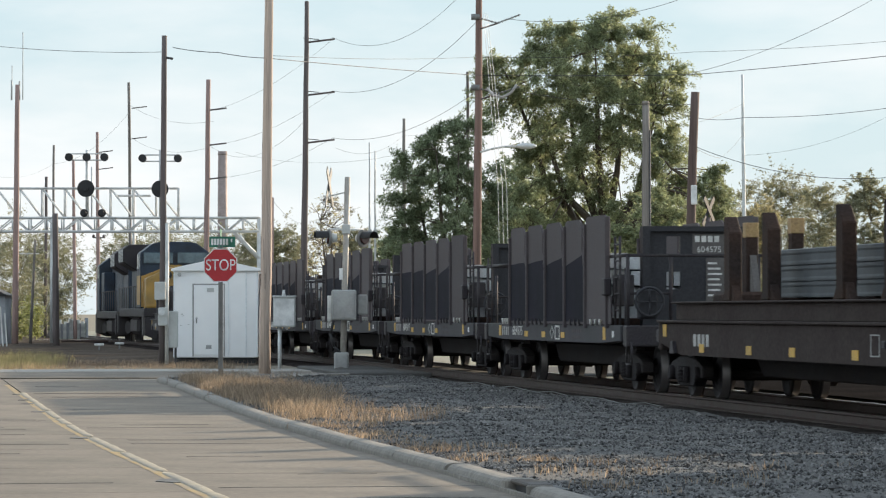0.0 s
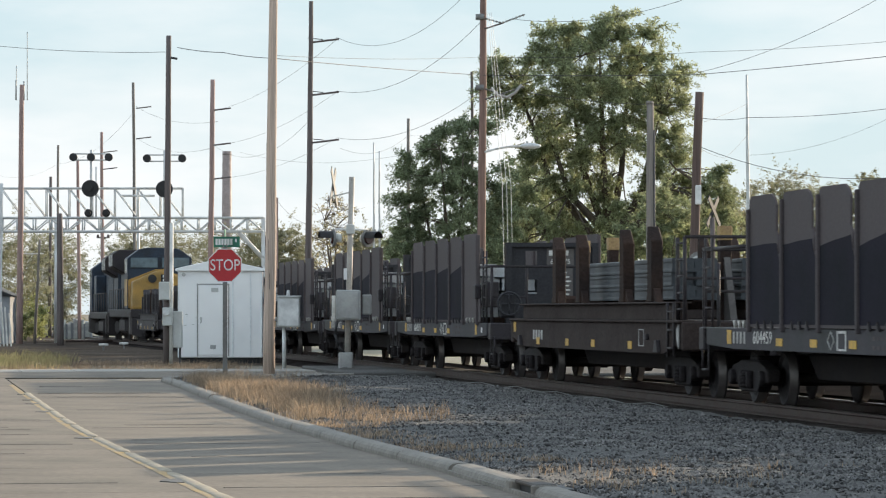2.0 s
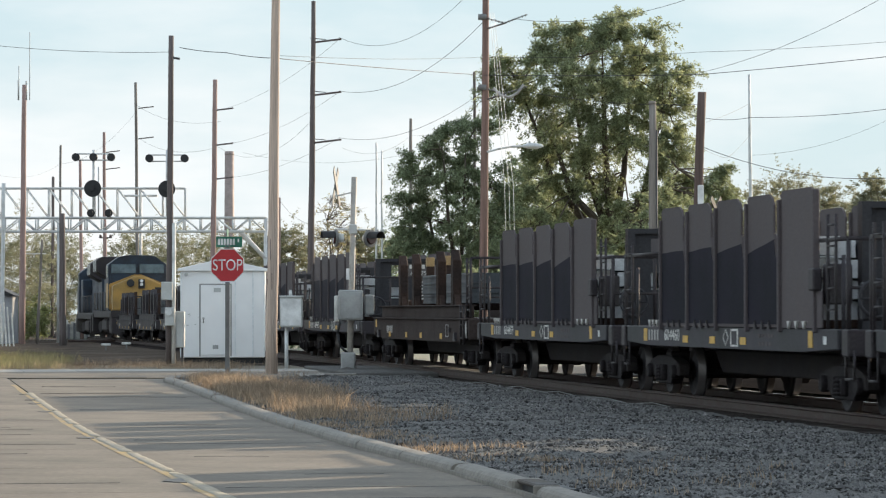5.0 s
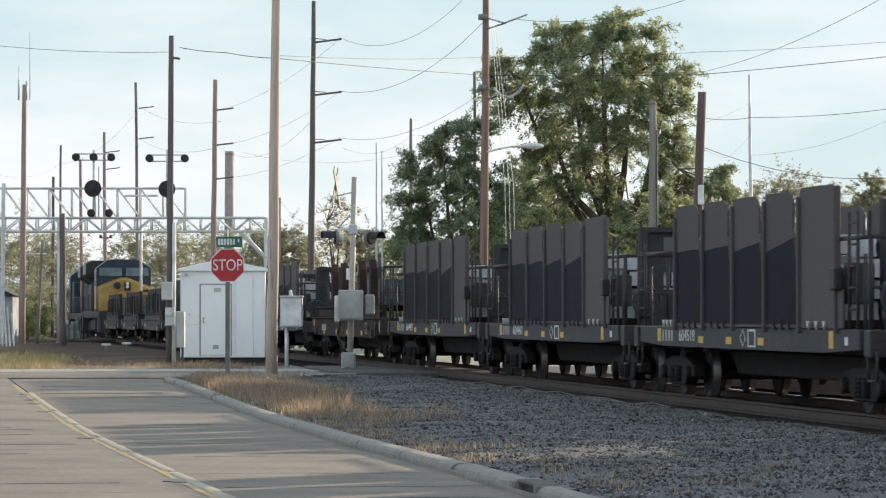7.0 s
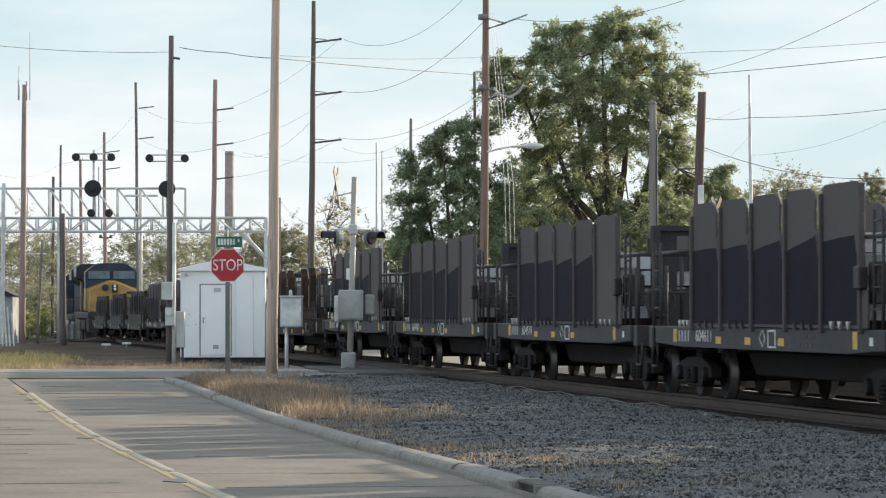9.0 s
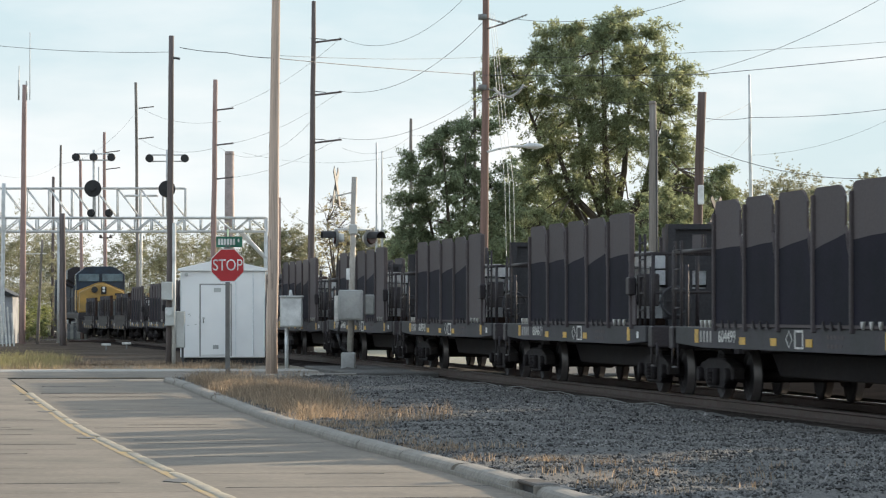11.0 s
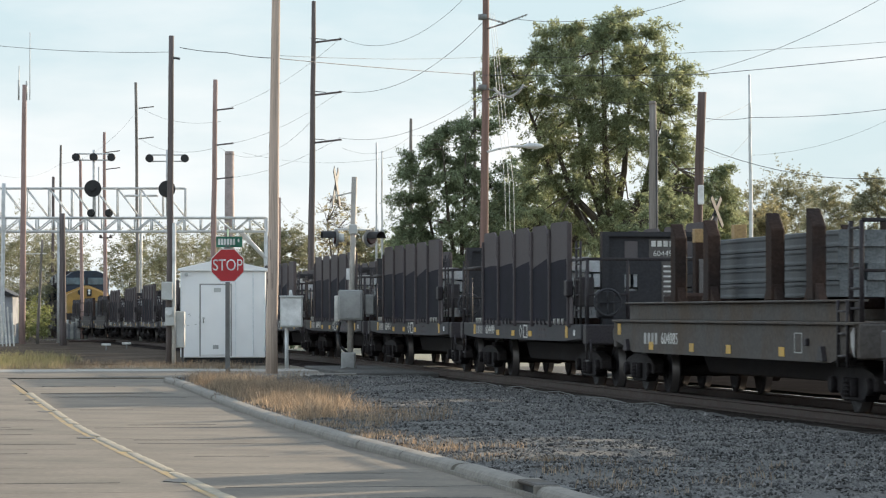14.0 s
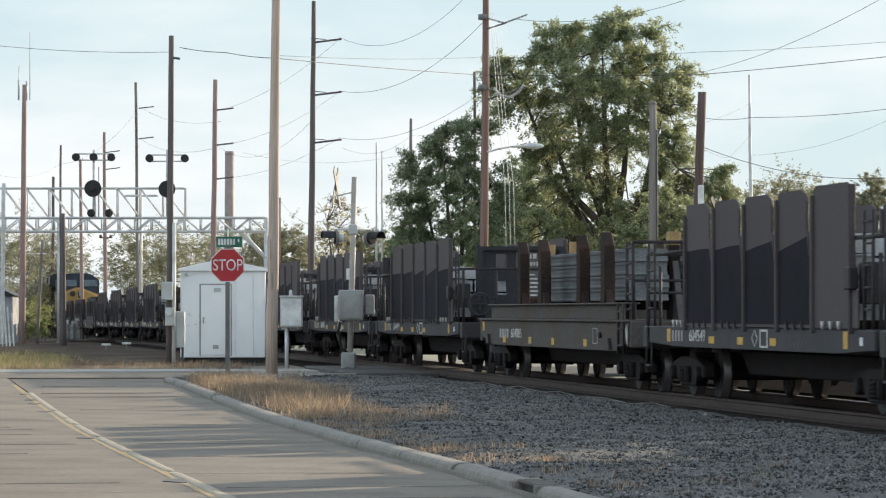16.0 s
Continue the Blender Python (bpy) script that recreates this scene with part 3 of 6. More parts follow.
def side_panel_mesh(end):
    """A tall side plate, 1.87 m long; above the middle its rear edge is torn back, and its top corner is cut."""
    h0, h1 = 1.06, 2.79
    w = 1.86
    if end:
        pts = [(0, h0), (-w, h0), (-w, h1 - .10), (-w + .25, h1 + .02), (-.12, h1 + .02), (0, h1 - .03)]
    else:
        pts = [(0, h0), (-w, h0), (-w, 1.66), (-w + .10, 1.76), (-w + .13, 1.92), (-w + .24, 2.02), (-w + .26, 2.20), (-w + .36, 2.30), (-w + .35, h1 - .15), (-w + .47, h1 - .05), (-w + .62, h1), (-.10, h1), (0, h1 - .05)]
    return mesh_of("side_panel", prism(bmn(), pts, 0, -.03, 0), M["panel"])


def lower_layer_mesh(t0, t1):
    """A thin dark layer over the lower side plate; its upper edge slants and waves."""
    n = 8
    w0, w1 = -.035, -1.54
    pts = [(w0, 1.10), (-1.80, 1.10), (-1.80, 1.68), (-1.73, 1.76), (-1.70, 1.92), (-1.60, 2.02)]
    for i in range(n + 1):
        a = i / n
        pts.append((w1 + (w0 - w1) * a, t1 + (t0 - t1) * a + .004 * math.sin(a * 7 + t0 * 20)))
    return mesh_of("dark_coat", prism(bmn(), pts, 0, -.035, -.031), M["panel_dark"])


PANEL_ME, PANEL_END_ME = side_panel_mesh(False), side_panel_mesh(True)
LOWER_LAYERS = [lower_layer_mesh(2.13, 2.15), lower_layer_mesh(2.12, 2.17), lower_layer_mesh(2.07, 2.18), lower_layer_mesh(2.03, 2.20)]


def tooth_mesh(bright):
    pts = [(0, 1.16), (-.15, 1.16), (-.075, 1.06)] if bright else [(0, 1.05), (-.14, 1.05), (-.07, 1.16)]
    return mesh_of("rack_tooth", prism(bmn(), pts, 0, -.03, .0), M["mark_white"] if bright else M["frame_black"])


TEETH_ME, TEETH_BRIGHT_ME = tooth_mesh(False), tooth_mesh(True)
PANEL_Y = -3.65        # the leading edge of the first side plate
HALF = 1.43


def bulkhead_mesh():
    """An end wall of plate with two columns of openings and a turned edge."""
    xs = [-.86, -.52, -.29, .50, .66, .86]
    zs = [1.05, 1.62, 1.90, 2.17, 2.46, 2.56]
    bm = holed(bmn(), xs, zs, [(1, 1), (1, 3), (3, 1), (3, 3)], -.03, .03)
    return mesh_of("bulkhead", bm, M["black_steel"])


def bulkhead_frame_mesh():
    bm = holed(bmn(), [-.92, -.80, .80, .92], [1.0, 1.1, 2.54, 2.62], [(1, 1)], -.12, .10)
    return mesh_of("bulkhead_frame", bm, M["black_steel"])


BULK_ME, BULK_FRAME_ME = bulkhead_mesh(), bulkhead_frame_mesh()


def load_rail_mesh(y0, y1, end="cut_steel"):
    """One rail lying on its foot."""
    pts = [(-.18, 0), (.18, 0), (.18, .03), (.172, .06), (.170, .15), (.178, .18), (.175, .225), (.15, .238), (-.15, .238), (-.175, .225), (-.178, .18), (-.170, .15), (-.172, .06), (-.18, .03)]
    bm = prism(bmn(), pts, 1, y0, y1)
    me = mesh_of("load_rail", bm, M["steel"])
    me.materials.append(M[end])
    for p in me.polygons:
        p.material_index = 1 if abs(p.normal.y) > .9 else 0
    return me


LOAD_STUB = load_rail_mesh(-14.5, -7.4, "steel")
LOAD_SHORT, LOAD_LONG = load_rail_mesh(-12.6, -3.5), load_rail_mesh(-14.6, -7.3, "dull_end")
LOAD_INNER = load_rail_mesh(-10.6, -3.5)


def panel_car(name, m, label):
    car = thing(name, m, label, "rail car", "cars of the work train")
    L0, L1 = -.58, -14.42
    # frame
    bm = box(bmn(), -.35, .35, L1, L0, .66, 1.0)
    for y in (-2.6, -6.0, -9.0, -12.4):
        box(bm, -1.3, 1.3, y - .12, y + .12, .80, 1.0)
    part("underframe", chamfer(bm, .02), M["frame_black"], car)
    for sd in (-1, 1):
        x0, x1 = sorted((sd * HALF, sd * (HALF - .12)))
        bm = prism(bmn(), [(L0 - .35, .80), (L0 - .35, 1.05), (L1 + .35, 1.05), (L1 + .35, .80), (-12.3, .76), (-2.7, .76)], 0, x0, x1)
        part("side_sill", chamfer(bm, .015), M["sill"], car)
    part("deck", box(bmn(), -HALF + .12, HALF - .12, L1, L0, 1.0, 1.045), M["frame_black"], car)
    bm = prism(bmn(), [(-3.2, .70), (-11.8, .70), (-11.2, .36), (-3.8, .36)], 0, -.55, .55)
    part("fishbelly_sill", chamfer(bm, .02), M["truck"], car)
    # equipment slung below
    part("brake_reservoir", tube(bmn(), (.2, -7.6, .55), (.2, -8.9, .55), .22, None, 14), M["frame_black"], car)
    part("brake_rod", tube(bmn(), (-.5, -3.6, .50), (-.5, -11.4, .50), .03, None, 6), M["frame_black"], car)
    for sd in (-1, 1):
        for i in range(5):
            y = PANEL_Y - i * 1.885
            mm = pose(sd * (HALF - .02), y, 0) if sd < 0 else Matrix.Translation((1.0, y, 0))
            p = part("side_panel", PANEL_END_ME if i == 4 else PANEL_ME, None, car, m=mm)
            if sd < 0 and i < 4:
                part("dark_coat", LOWER_LAYERS[i], None, p, "dark bluish layer over the lower plate")
            # upright flange at each joint
            part("stake", chamfer(box(bmn(), -.075, .01, -.05, .03, 1.0, 2.70 if i else 2.62), .012), M["panel"], car, m=mm)
            if sd < 0 and i in (0, 1, 3, 4):
                for k in range(3):
                    part("rack_tooth", TEETH_BRIGHT_ME if i == 4 else TEETH_ME, None, car, m=pose(-HALF - .012, y - .45 - k * .40, -.015))
        part("stake", chamfer(box(bmn(), -.075, .01, -.03, .05, 1.0, 2.78), .012), M["panel"], car,
             m=Matrix.Translation((-HALF + .02 if sd < 0 else 1.0, PANEL_Y - 5 * 1.885, 0)))
    for k in range(3):
        part("rack_tooth", TEETH_BRIGHT_ME, None, car, m=pose(-HALF - .012, -2.78 - k * .27, -.015))
    part("latch_box", chamfer(box(bmn(), -HALF - .10, -HALF + .02, PANEL_Y - 9.62, PANEL_Y - 9.36, 1.52, 1.80), .02), M["frame_black"], car)
    part("end_plate", chamfer(box(bmn(), -HALF - .02, -HALF + .01, PANEL_Y - 9.72, PANEL_Y - 9.44, 1.06, 1.52), .01), M["panel"], car)
    # end wall with its boards
    part("bulkhead", BULK_ME, None, car, m=pose(0, -13.20, 0))
    part("bulkhead_frame", BULK_FRAME_ME, None, car, m=pose(0, -13.20, 0))
    part("name_board", box(bmn(), -.10, .44, -.008, 0, 2.18, 2.50), M["board"], car, m=pose(0, -13.235, 0))
    part("data_board", box(bmn(), .12, .42, -.008, 0, 1.40, 2.12), M["board"], car, m=pose(0, -13.235, 0))
    bm = bmn()
    for k in range(7):
        box(bm, .15, .15 + (.15, .20, .23, .19, .22, .20, .14)[k], -.014, -.008, 2.02 - k * .085, 2.05 - k * .085)
    part("stencil", bm, M["mark_white"], car, m=pose(0, -13.235, 0))
    # rails of the load lie inside, between the plates
    for k in range(6):
        for tier in range(4):
            part("load_rail", LOAD_INNER if 0 < k < 5 else LOAD_SHORT, None, car, m=pose(-1.15 + k * .38, (k * 7 + tier * 3) % 4 * .10, 1.16 + tier * .27))
    for y in (-5.5, -8.5, -11.5):
        part("cross_bearer", chamfer(box(bmn(), -1.25, 1.25, y - .1, y + .1, 1.045, 1.16), .01), M["post_rust"], car)
    # platform rails, ladders, brake gear
    for y, out in ((L0, 1), (L1, -1)):
        for x in (-1.38, -.7, .7, 1.38):
            part("railing_post", bar(bmn(), (x, y, 1.0), (x, y, 2.14), .05), M["frame_black"], car)
        part("railing_bar", bar(bmn(), (-1.38, y, 2.14), (1.38, y, 2.14), .05), M["frame_black"], car)
        for sd in (-1, 1):
            part("railing_bar", bar(bmn(), (sd * 1.38, y, 1.55), (sd * .7, y, 1.55), .04), M["frame_black"], car)
            part("railing_bar", bar(bmn(), (sd * 1.38, y, 2.14), (sd * 1.38, -3.4 if out > 0 else -13.0, 2.14), .05), M["frame_black"], car)
        part("air_pipe", tube(bmn(), (-1.30, y - out * .55, .9), (-1.30, y - out * .55, 1.95), .025, None, 6), M["sill"], car)
        part("end_sill", chamfer(box(bmn(), -HALF, HALF, y - .15, y + .15, .72, 1.05), .02), M["frame_black"], car)
        coupler(car, y, out)
        for x in (-1.36, 1.36):
            bm = bmn()
            for yy in (y - .2, y + .2):
                bar(bm, (x, yy, .45), (x, yy, .8), .03)
            bar(bm, (x, y - .2, .45), (x, y + .2, .45), .03)
            part("stirrup", bm, M["frame_black"], car)
    ladder(car, -1.40, -.75, -1.20, .9, 2.3, 5)
    ladder(car, -1.40, -13.5, -13.9, .9, 2.45, 6)
    part("tool_box", chamfer(box(bmn(), -1.38, -1.10, -13.55, -13.15, 1.35, 1.85), .02), M["frame_black"], car)
    part("brake_wheel", ring_mesh(.22, .022), M["black_steel"], car, m=pose(-1.06, L1 - .12, 1.42, 90, 0, 0))
    bm = bmn()
    for k in range(4):
        a = k * math.pi / 2
        bar(bm, (-1.06, L1 - .12, 1.42), (-1.06 + .21 * math.cos(a), L1 - .12, 1.42 + .21 * math.sin(a)), .025)
    part("brake_spokes", bm, M["black_steel"], car)
    part("brake_housing", chamfer(box(bmn(), -1.22, -.92, L1 - .05, L1 + .12, 1.15, 1.62), .03), M["black_steel"], car)
    # marks
    for y, w, h in ((-2.40, .24, .19), (-12.75, .22, .21)):
        plate(car, "reflector", M["mark_yellow"], -HALF - .002, y - w / 2, y + w / 2, .92 - h / 2, .92 + h / 2)
    for y in (-5.30, -7.10, -9.0):
        plate(car, "reflector", M["mark_yellow"], -HALF - .002, y - .17, y + .17, .82, .92)
    bars(car, -HALF, -2.62, .915, .84, .16, 4, M["stencil"], gap=.52)
    plate(car, "stencil", M["mark_white"], -HALF - .001, -8.30, -8.25, .79, 1.03)
    plate(car, "stencil", M["mark_white"], -HALF - .001, -8.70, -8.65, .79, 1.03)
    plate(car, "stencil", M["mark_white"], -HALF - .001, -8.70, -8.25, 1.0, 1.03)
    plate(car, "stencil", M["mark_white"], -HALF - .001, -8.70, -8.25, .79, .815)
    bm = bmn()
    for k in range(4):
        a0, a1 = [(-7.95 + .16 * math.cos(q), .91 + .11 * math.sin(q)) for q in (k * math.pi / 2, (k + 1) * math.pi / 2)]
        bar(bm, (-HALF - .002, *a0), (-HALF - .002, *a1), .012)
    part("stencil", bm, M["mark_white"], car)
    bars(car, -HALF, -9.9, .95, .9, .05, 5, M["panel"])
    bars(car, -HALF, -9.9, .84, .8, .05, 4, M["panel"])
    plate(car, "tag", M["sign_white"], -HALF - .001, -13.55, -13.40, .86, .96)
    add_truck(car, -2.03)
    add_truck(car, -12.97)
    return car


def ring_mesh(r, t, n=24, k=6):
    """A round rim in one piece."""
    bm = bmn()
    rim = []
    for i in range(n):
        a = 2 * math.pi * i / n
        rim.append([bm.verts.new(((r + t * math.cos(2 * math.pi * j / k)) * math.cos(a), (r + t * math.cos(2 * math.pi * j / k)) * math.sin(a), t * math.sin(2 * math.pi * j / k))) for j in range(k)])
    for i in range(n):
        u, v = rim[i], rim[(i + 1) % n]
        for j in range(k):
            bm.faces.new((u[j], v[j], v[(j + 1) % k], u[(j + 1) % k])).smooth = True
    return bm


def rack_car(name, m, label, skin, post):
    """A long low car with a deep side, upright posts and a load of rails."""
    car = thing(name, m, label, "rail car", "cars of the work train")
    L0, L1 = -2.1, -17.24
    for sd in (-1, 1):
        x0, x1 = sorted((sd * HALF, sd * (HALF - .14)))
        bm = prism(bmn(), [(L0, .80), (L0, 1.10), (L1, 1.10), (L1, .80), (-15.9, .64), (-3.6, .64)], 0, x0, x1)
        part("side_sill", chamfer(bm, .015), M[skin], car)
        x0, x1 = sorted((sd * (HALF + .05), sd * (HALF - .2)))
        part("top_flange", chamfer(box(bmn(), x0, x1, L1, L0, 1.10, 1.14), .01), M[skin], car)
        x0, x1 = sorted((sd * (HALF - .10), sd * (HALF - .20)))
        part("side_beam", chamfer(box(bmn(), x0, x1, L1 + .5, L0 - .7, 1.14, 1.38), .01), M[skin], car)
        x0, x1 = sorted((sd * (HALF - .02), sd * (HALF - .26)))
        part("beam_cap", chamfer(box(bmn(), x0, x1, L1 + .5, L0 - .7, 1.38, 1.41), .01), M[skin], car)
        for y in (-6.35, -8.6, -12.45, -14.65):
            bm = prism(bmn(), [(y + .17, 1.41), (y - .17, 1.41), (y - .17, 2.34), (y + .12, 2.56), (y + .17, 2.56)], 0, sd * 1.29 - .09, sd * 1.29 + .09)
            part("post", chamfer(bm, .015), M[post], car)
            bm = prism(bmn(), [(y + .42, 1.41), (y - .42, 1.41), (y - .2, 1.62), (y + .2, 1.62)], 0, sd * 1.30 - .05, sd * 1.30 + .05)
            part("gusset", bm, M[post], car)
    if skin == "frame_black":
        for sd in (-1, 1):
            for k in range(11):
                y = -3.2 - k * 1.25
                part("stake", chamfer(box(bmn(), sd * 1.2 - .08, sd * 1.2 + .08, y - .12, y + .12, 1.41, 2.25 + .17 * (k * 5 % 3)), .015), M["post_rust" if k % 3 else "black_steel"], car)
    # guide posts along the middle, with painted tops
    for y in (-2.3, -5.1, -14.15):
        guide = part("guide_post", chamfer(box(bmn(), -.19, -.01, y - .11, y + .11, 1.0, 2.36), .012), M[post], car)
        part("yellow_cap", chamfer(box(bmn(), -.195, -.005, y - .115, y + .115, 2.36, 2.58), .01), M["cap_yellow"], guide, "yellow painted post top")
        part("brace", prism(bmn(), [(y - .13, 2.1), (y - .13, 1.13), (y - .62, 1.13)], 0, -.14, -.04), M["board"], guide, "pale triangular brace")
    part("deck", box(bmn(), -HALF + .14, HALF - .14, L1, L0, 1.0, 1.13), M["frame_black"], car)
    bm = box(bmn(), -.35, .35, L1, L0, .62, 1.0)
    for y in (-3, -7, -11, -15):
        box(bm, -1.28, 1.28, y - .12, y + .12, .74, 1.0)
    part("underframe", chamfer(bm, .02), M["frame_black"], car)
    bm = prism(bmn(), [(-4.0, .66), (-14.0, .66), (-13.4, .34), (-4.6, .34)], 0, -.45, .45)
    part("fishbelly_sill", chamfer(bm, .02), M["truck"], car)
    for y in (-8.6, -12.45):
        part("cross_bearer", chamfer(box(bmn(), -1.25, 1.25, y - .12, y + .12, 1.30, 1.448), .02), M[post], car)
    for k in (0, 1, 3, 4):
        for tier in range(3 if skin == "rust" else 4):
            part("load_rail", LOAD_STUB if skin == "rust" else LOAD_LONG, None, car,
                 m=Matrix.Translation((-.80 + k * .362, (k * 5 + tier * 3) % 4 * .05, 1.45 + tier * .212)) @ Matrix.Diagonal((1, 1, .88, 1)))
    part("end_platform", chamfer(box(bmn(), -1.2, 1.2, -2.1, -.7, .80, 1.0), .02), M["frame_black"], car)
    part("end_winch", chamfer(box(bmn(), -.9, .3, -4.4, -3.3, 1.13, 1.55), .05), M[post], car)
    for y, out in ((L0, 1), (L1, -1)):
        part("end_sill", chamfer(box(bmn(), -HALF, HALF, y - .1, y + .1, .70, 1.12), .02), M[skin], car)
        coupler(car, -.7 if out > 0 else y, out)
    bm = bmn()
    for x in (-1.36, 1.36):
        bar(bm, (x, L1 + .1, 1.1), (x, L1 + .1, 2.35), .05)
        bar(bm, (x, L1 + .6, 1.1), (x, L1 + .6, 2.35), .05)
        for k in range(5):
            bar(bm, (x, L1 + .1, 1.3 + k * .24), (x, L1 + .7, 1.3 + k * .24), .03)
    bar(bm, (-1.36, L1 + .1, 2.35), (1.36, L1 + .1, 2.35), .05)
    bar(bm, (-1.36, L1 + .1, 1.75), (1.36, L1 + .1, 1.75), .04)
    part("end_frame", bm, M["frame_black"], car)
    ladder(car, -1.46, -16.4, -16.85, .6, 1.4, 3)
    for y in (-5.0, -7.9, -10.3, -13.4):
        plate(car, "reflector", M["mark_yellow"], -HALF - .002, y - .15, y + .15, .69, .81)
    # an outlined data box and a pale end plate
    for y0, y1, z0, z1 in ((-14.12, -14.09, .74, 1.0), (-14.50, -14.47, .74, 1.0), (-14.50, -14.09, .985, 1.0), (-14.50, -14.09, .74, .755)):
        plate(car, "stencil", M["stencil"], -HALF - .001, y0, y1, z0, z1)
    part("end_plate", chamfer(prism(bmn(), [(L1 + .10, .72), (L1 + .22, .85), (L1 + .26, 1.0), (L1 + .10, 1.08)], 0, -HALF - .03, -HALF - .01), .004), M["stencil"], car, "pale worn end plate")
    for y in (-15.6, -3.2):
        part("jack_pad", chamfer(prism(bmn(), [(y - .16, .66), (y + .16, .66), (y + .06, .84), (y - .06, .84)], 0, -HALF - .06, -HALF), .006), M["frame_black"], car)
    part("bracket", chamfer(box(bmn(), -HALF - .05, -HALF, -14.86, -14.72, .84, .93), .01), M["frame_black"], car)
    plate(car, "reflector", M["mark_yellow"], -HALF - .002, -2.6, -2.36, .90, 1.08)
    bars(car, -HALF, -4.45, .86, 1.1, .17, 4, M["stencil"])
    add_truck(car, -2.3)
    add_truck(car, -15.64)
    return car


def loco(name, m, label, face):
    """A diesel road engine; y = 0 is the cab end's coupler and the engine reaches to -22.3."""
    e = thing(name, m, label, "locomotive", "engines of the work train")
    Y = M["loco_yellow"] if face else M["loco_blue"]
    part("frame", chamfer(box(bmn(), -1.45, 1.45, -21.7, -.6, 1.15, 1.55), .04), M["frame_black"], e)
    part("fuel_tank", chamfer(box(bmn(), -1.3, 1.3, -14.0, -8.6, .35, 1.15), .15), M["frame_black"], e)
    # wide nose with a sloping top, cab with a rounded roof
    bm = prism(bmn(), [(-1.36, 1.55), (1.36, 1.55), (1.36, 2.86), (.2, 3.38), (-.2, 3.38), (-1.36, 2.86)], 1, -2.6, -.9)
    part("nose", chamfer(bm, .10, 2), Y, e, "yellow nose" if face else "")
    bm = prism(bmn(), [(-1.5, 1.55), (-1.5, 4.0), (-.95, 4.42), (-.6, 4.50), (.6, 4.50), (.95, 4.42), (1.5, 4.0), (1.5, 1.55)], 1, -5.2, -2.55)
    cab = part("cab", chamfer(bm, .04), M["loco_blue"], e)
    part("cab_front", chamfer(prism(bmn(), [(-1.47, 1.6), (1.47, 1.6), (1.47, 2.96), (.2, 3.47), (-.2, 3.47), (-1.47, 2.96)], 1, -2.555, -2.50), .01), Y, cab)
    for x0, x1 in ((-1.36, -.10), (.10, 1.36)):
        w = part("window", chamfer(box(bmn(), x0, x1, -2.52, -2.49, 3.54, 4.02), .02), M["glass"], cab)
        part("window_frame", chamfer(box(bmn(), x0 - .04, x1 + .04, -2.53, -2.51, 3.50, 4.06), .01), M["loco_blue"], w)
    for sd in (-1, 1):
        for y0, y1 in ((-3.6, -2.9), (-4.7, -3.9)):
            x0, x1 = sorted((sd * 1.505, sd * 1.52))
            part("side_window", box(bmn(), x0, x1, y0, y1, 3.3, 3.95), M["glass"], cab)
        x0, x1 = sorted((sd * 1.5, sd * 1.51))
        part("number_panel", box(bmn(), x0, x1, -5.1, -2.7, 1.7, 3.0), Y, cab)
    part("headlight_box", chamfer(box(bmn(), -.28, .05, -.93, -.80, 2.72, 3.2), .02), M["black"], e)
    for z in (2.93, 3.11):
        part("headlight", tube(bmn(), (-.11, -.81, z), (-.11, -.77, z), .085, None, 14), M["sign_white"], e)
    part("emblem", tube(bmn(), (.45, -.86, 3.0), (.45, -.80, 3.0), .20, None, 18), M["black"], e)
    part("number_board", box(bmn(), -1.3, -.80, -.91, -.88, 2.64, 2.78), M["black"], e)
    # long hood, radiator flare, exhaust
    part("hood", chamfer(box(bmn(), -.85, .85, -20.9, -5.2, 1.55, 4.15), .06), M["loco_blue"], e)
    part("inverter_cabinet", chamfer(box(bmn(), -1.4, -.85, -8.3, -5.2, 1.55, 3.6), .05), M["loco_blue"], e)
    bm = prism(bmn(), [(-.86, 3.35), (-1.5, 3.75), (-1.5, 4.4), (-1.2, 4.62), (1.2, 4.62), (1.5, 4.4), (1.5, 3.75), (.86, 3.35)], 1, -20.6, -16.6)
    part("radiator", chamfer(bm, .05), M["frame_black"], e)
    for sd in (-1, 1):
        for y in (-17.6, -19.6):
            bm = bmn()
            for k in range(9):
                box(bm, sd * 1.50 - .015, sd * 1.50 + .015, y - .8, y + .8, 3.80 + k * .065, 3.84 + k * .065)
            part("radiator_grille", bm, M["cabinet"], e, "pale grey radiator grille")
    part("exhaust_stack", chamfer(box(bmn(), -.35, .35, -11.6, -10.4, 4.15, 4.4), .04), M["frame_black"], e)
    for y in (-9.0, -7.2):
        part("roof_vent", chamfer(box(bmn(), -.8, .8, y - .6, y + .6, 4.15, 4.45), .04), M["board"], e)
    for k in range(10):
        part("hood_door", chamfer(box(bmn(), -.875, -.85, -16.2 + k * .78, -15.5 + k * .78, 1.75, 3.5), .008), M["loco_blue"], e)
    # walkway rails, steps, pilot
    for sd in (-1, 1):
        for k in range(9):
            y = -5.6 - k * 1.9
            part("stanchion", tube(bmn(), (sd * 1.42, y, 1.5), (sd * 1.42, y, 2.55), .02, None, 6), M["board"], e)
        part("rail_bar", tube(bmn(), (sd * 1.42, -5.6, 2.55), (sd * 1.42, -20.8, 2.55), .022, None, 6), M["board"], e)
        part("nose_rail", tube(bmn(), (sd * 1.42, -.9, 1.5), (sd * 1.42, -2.4, 2.7), .025, None, 6), M["loco_yellow"], e)
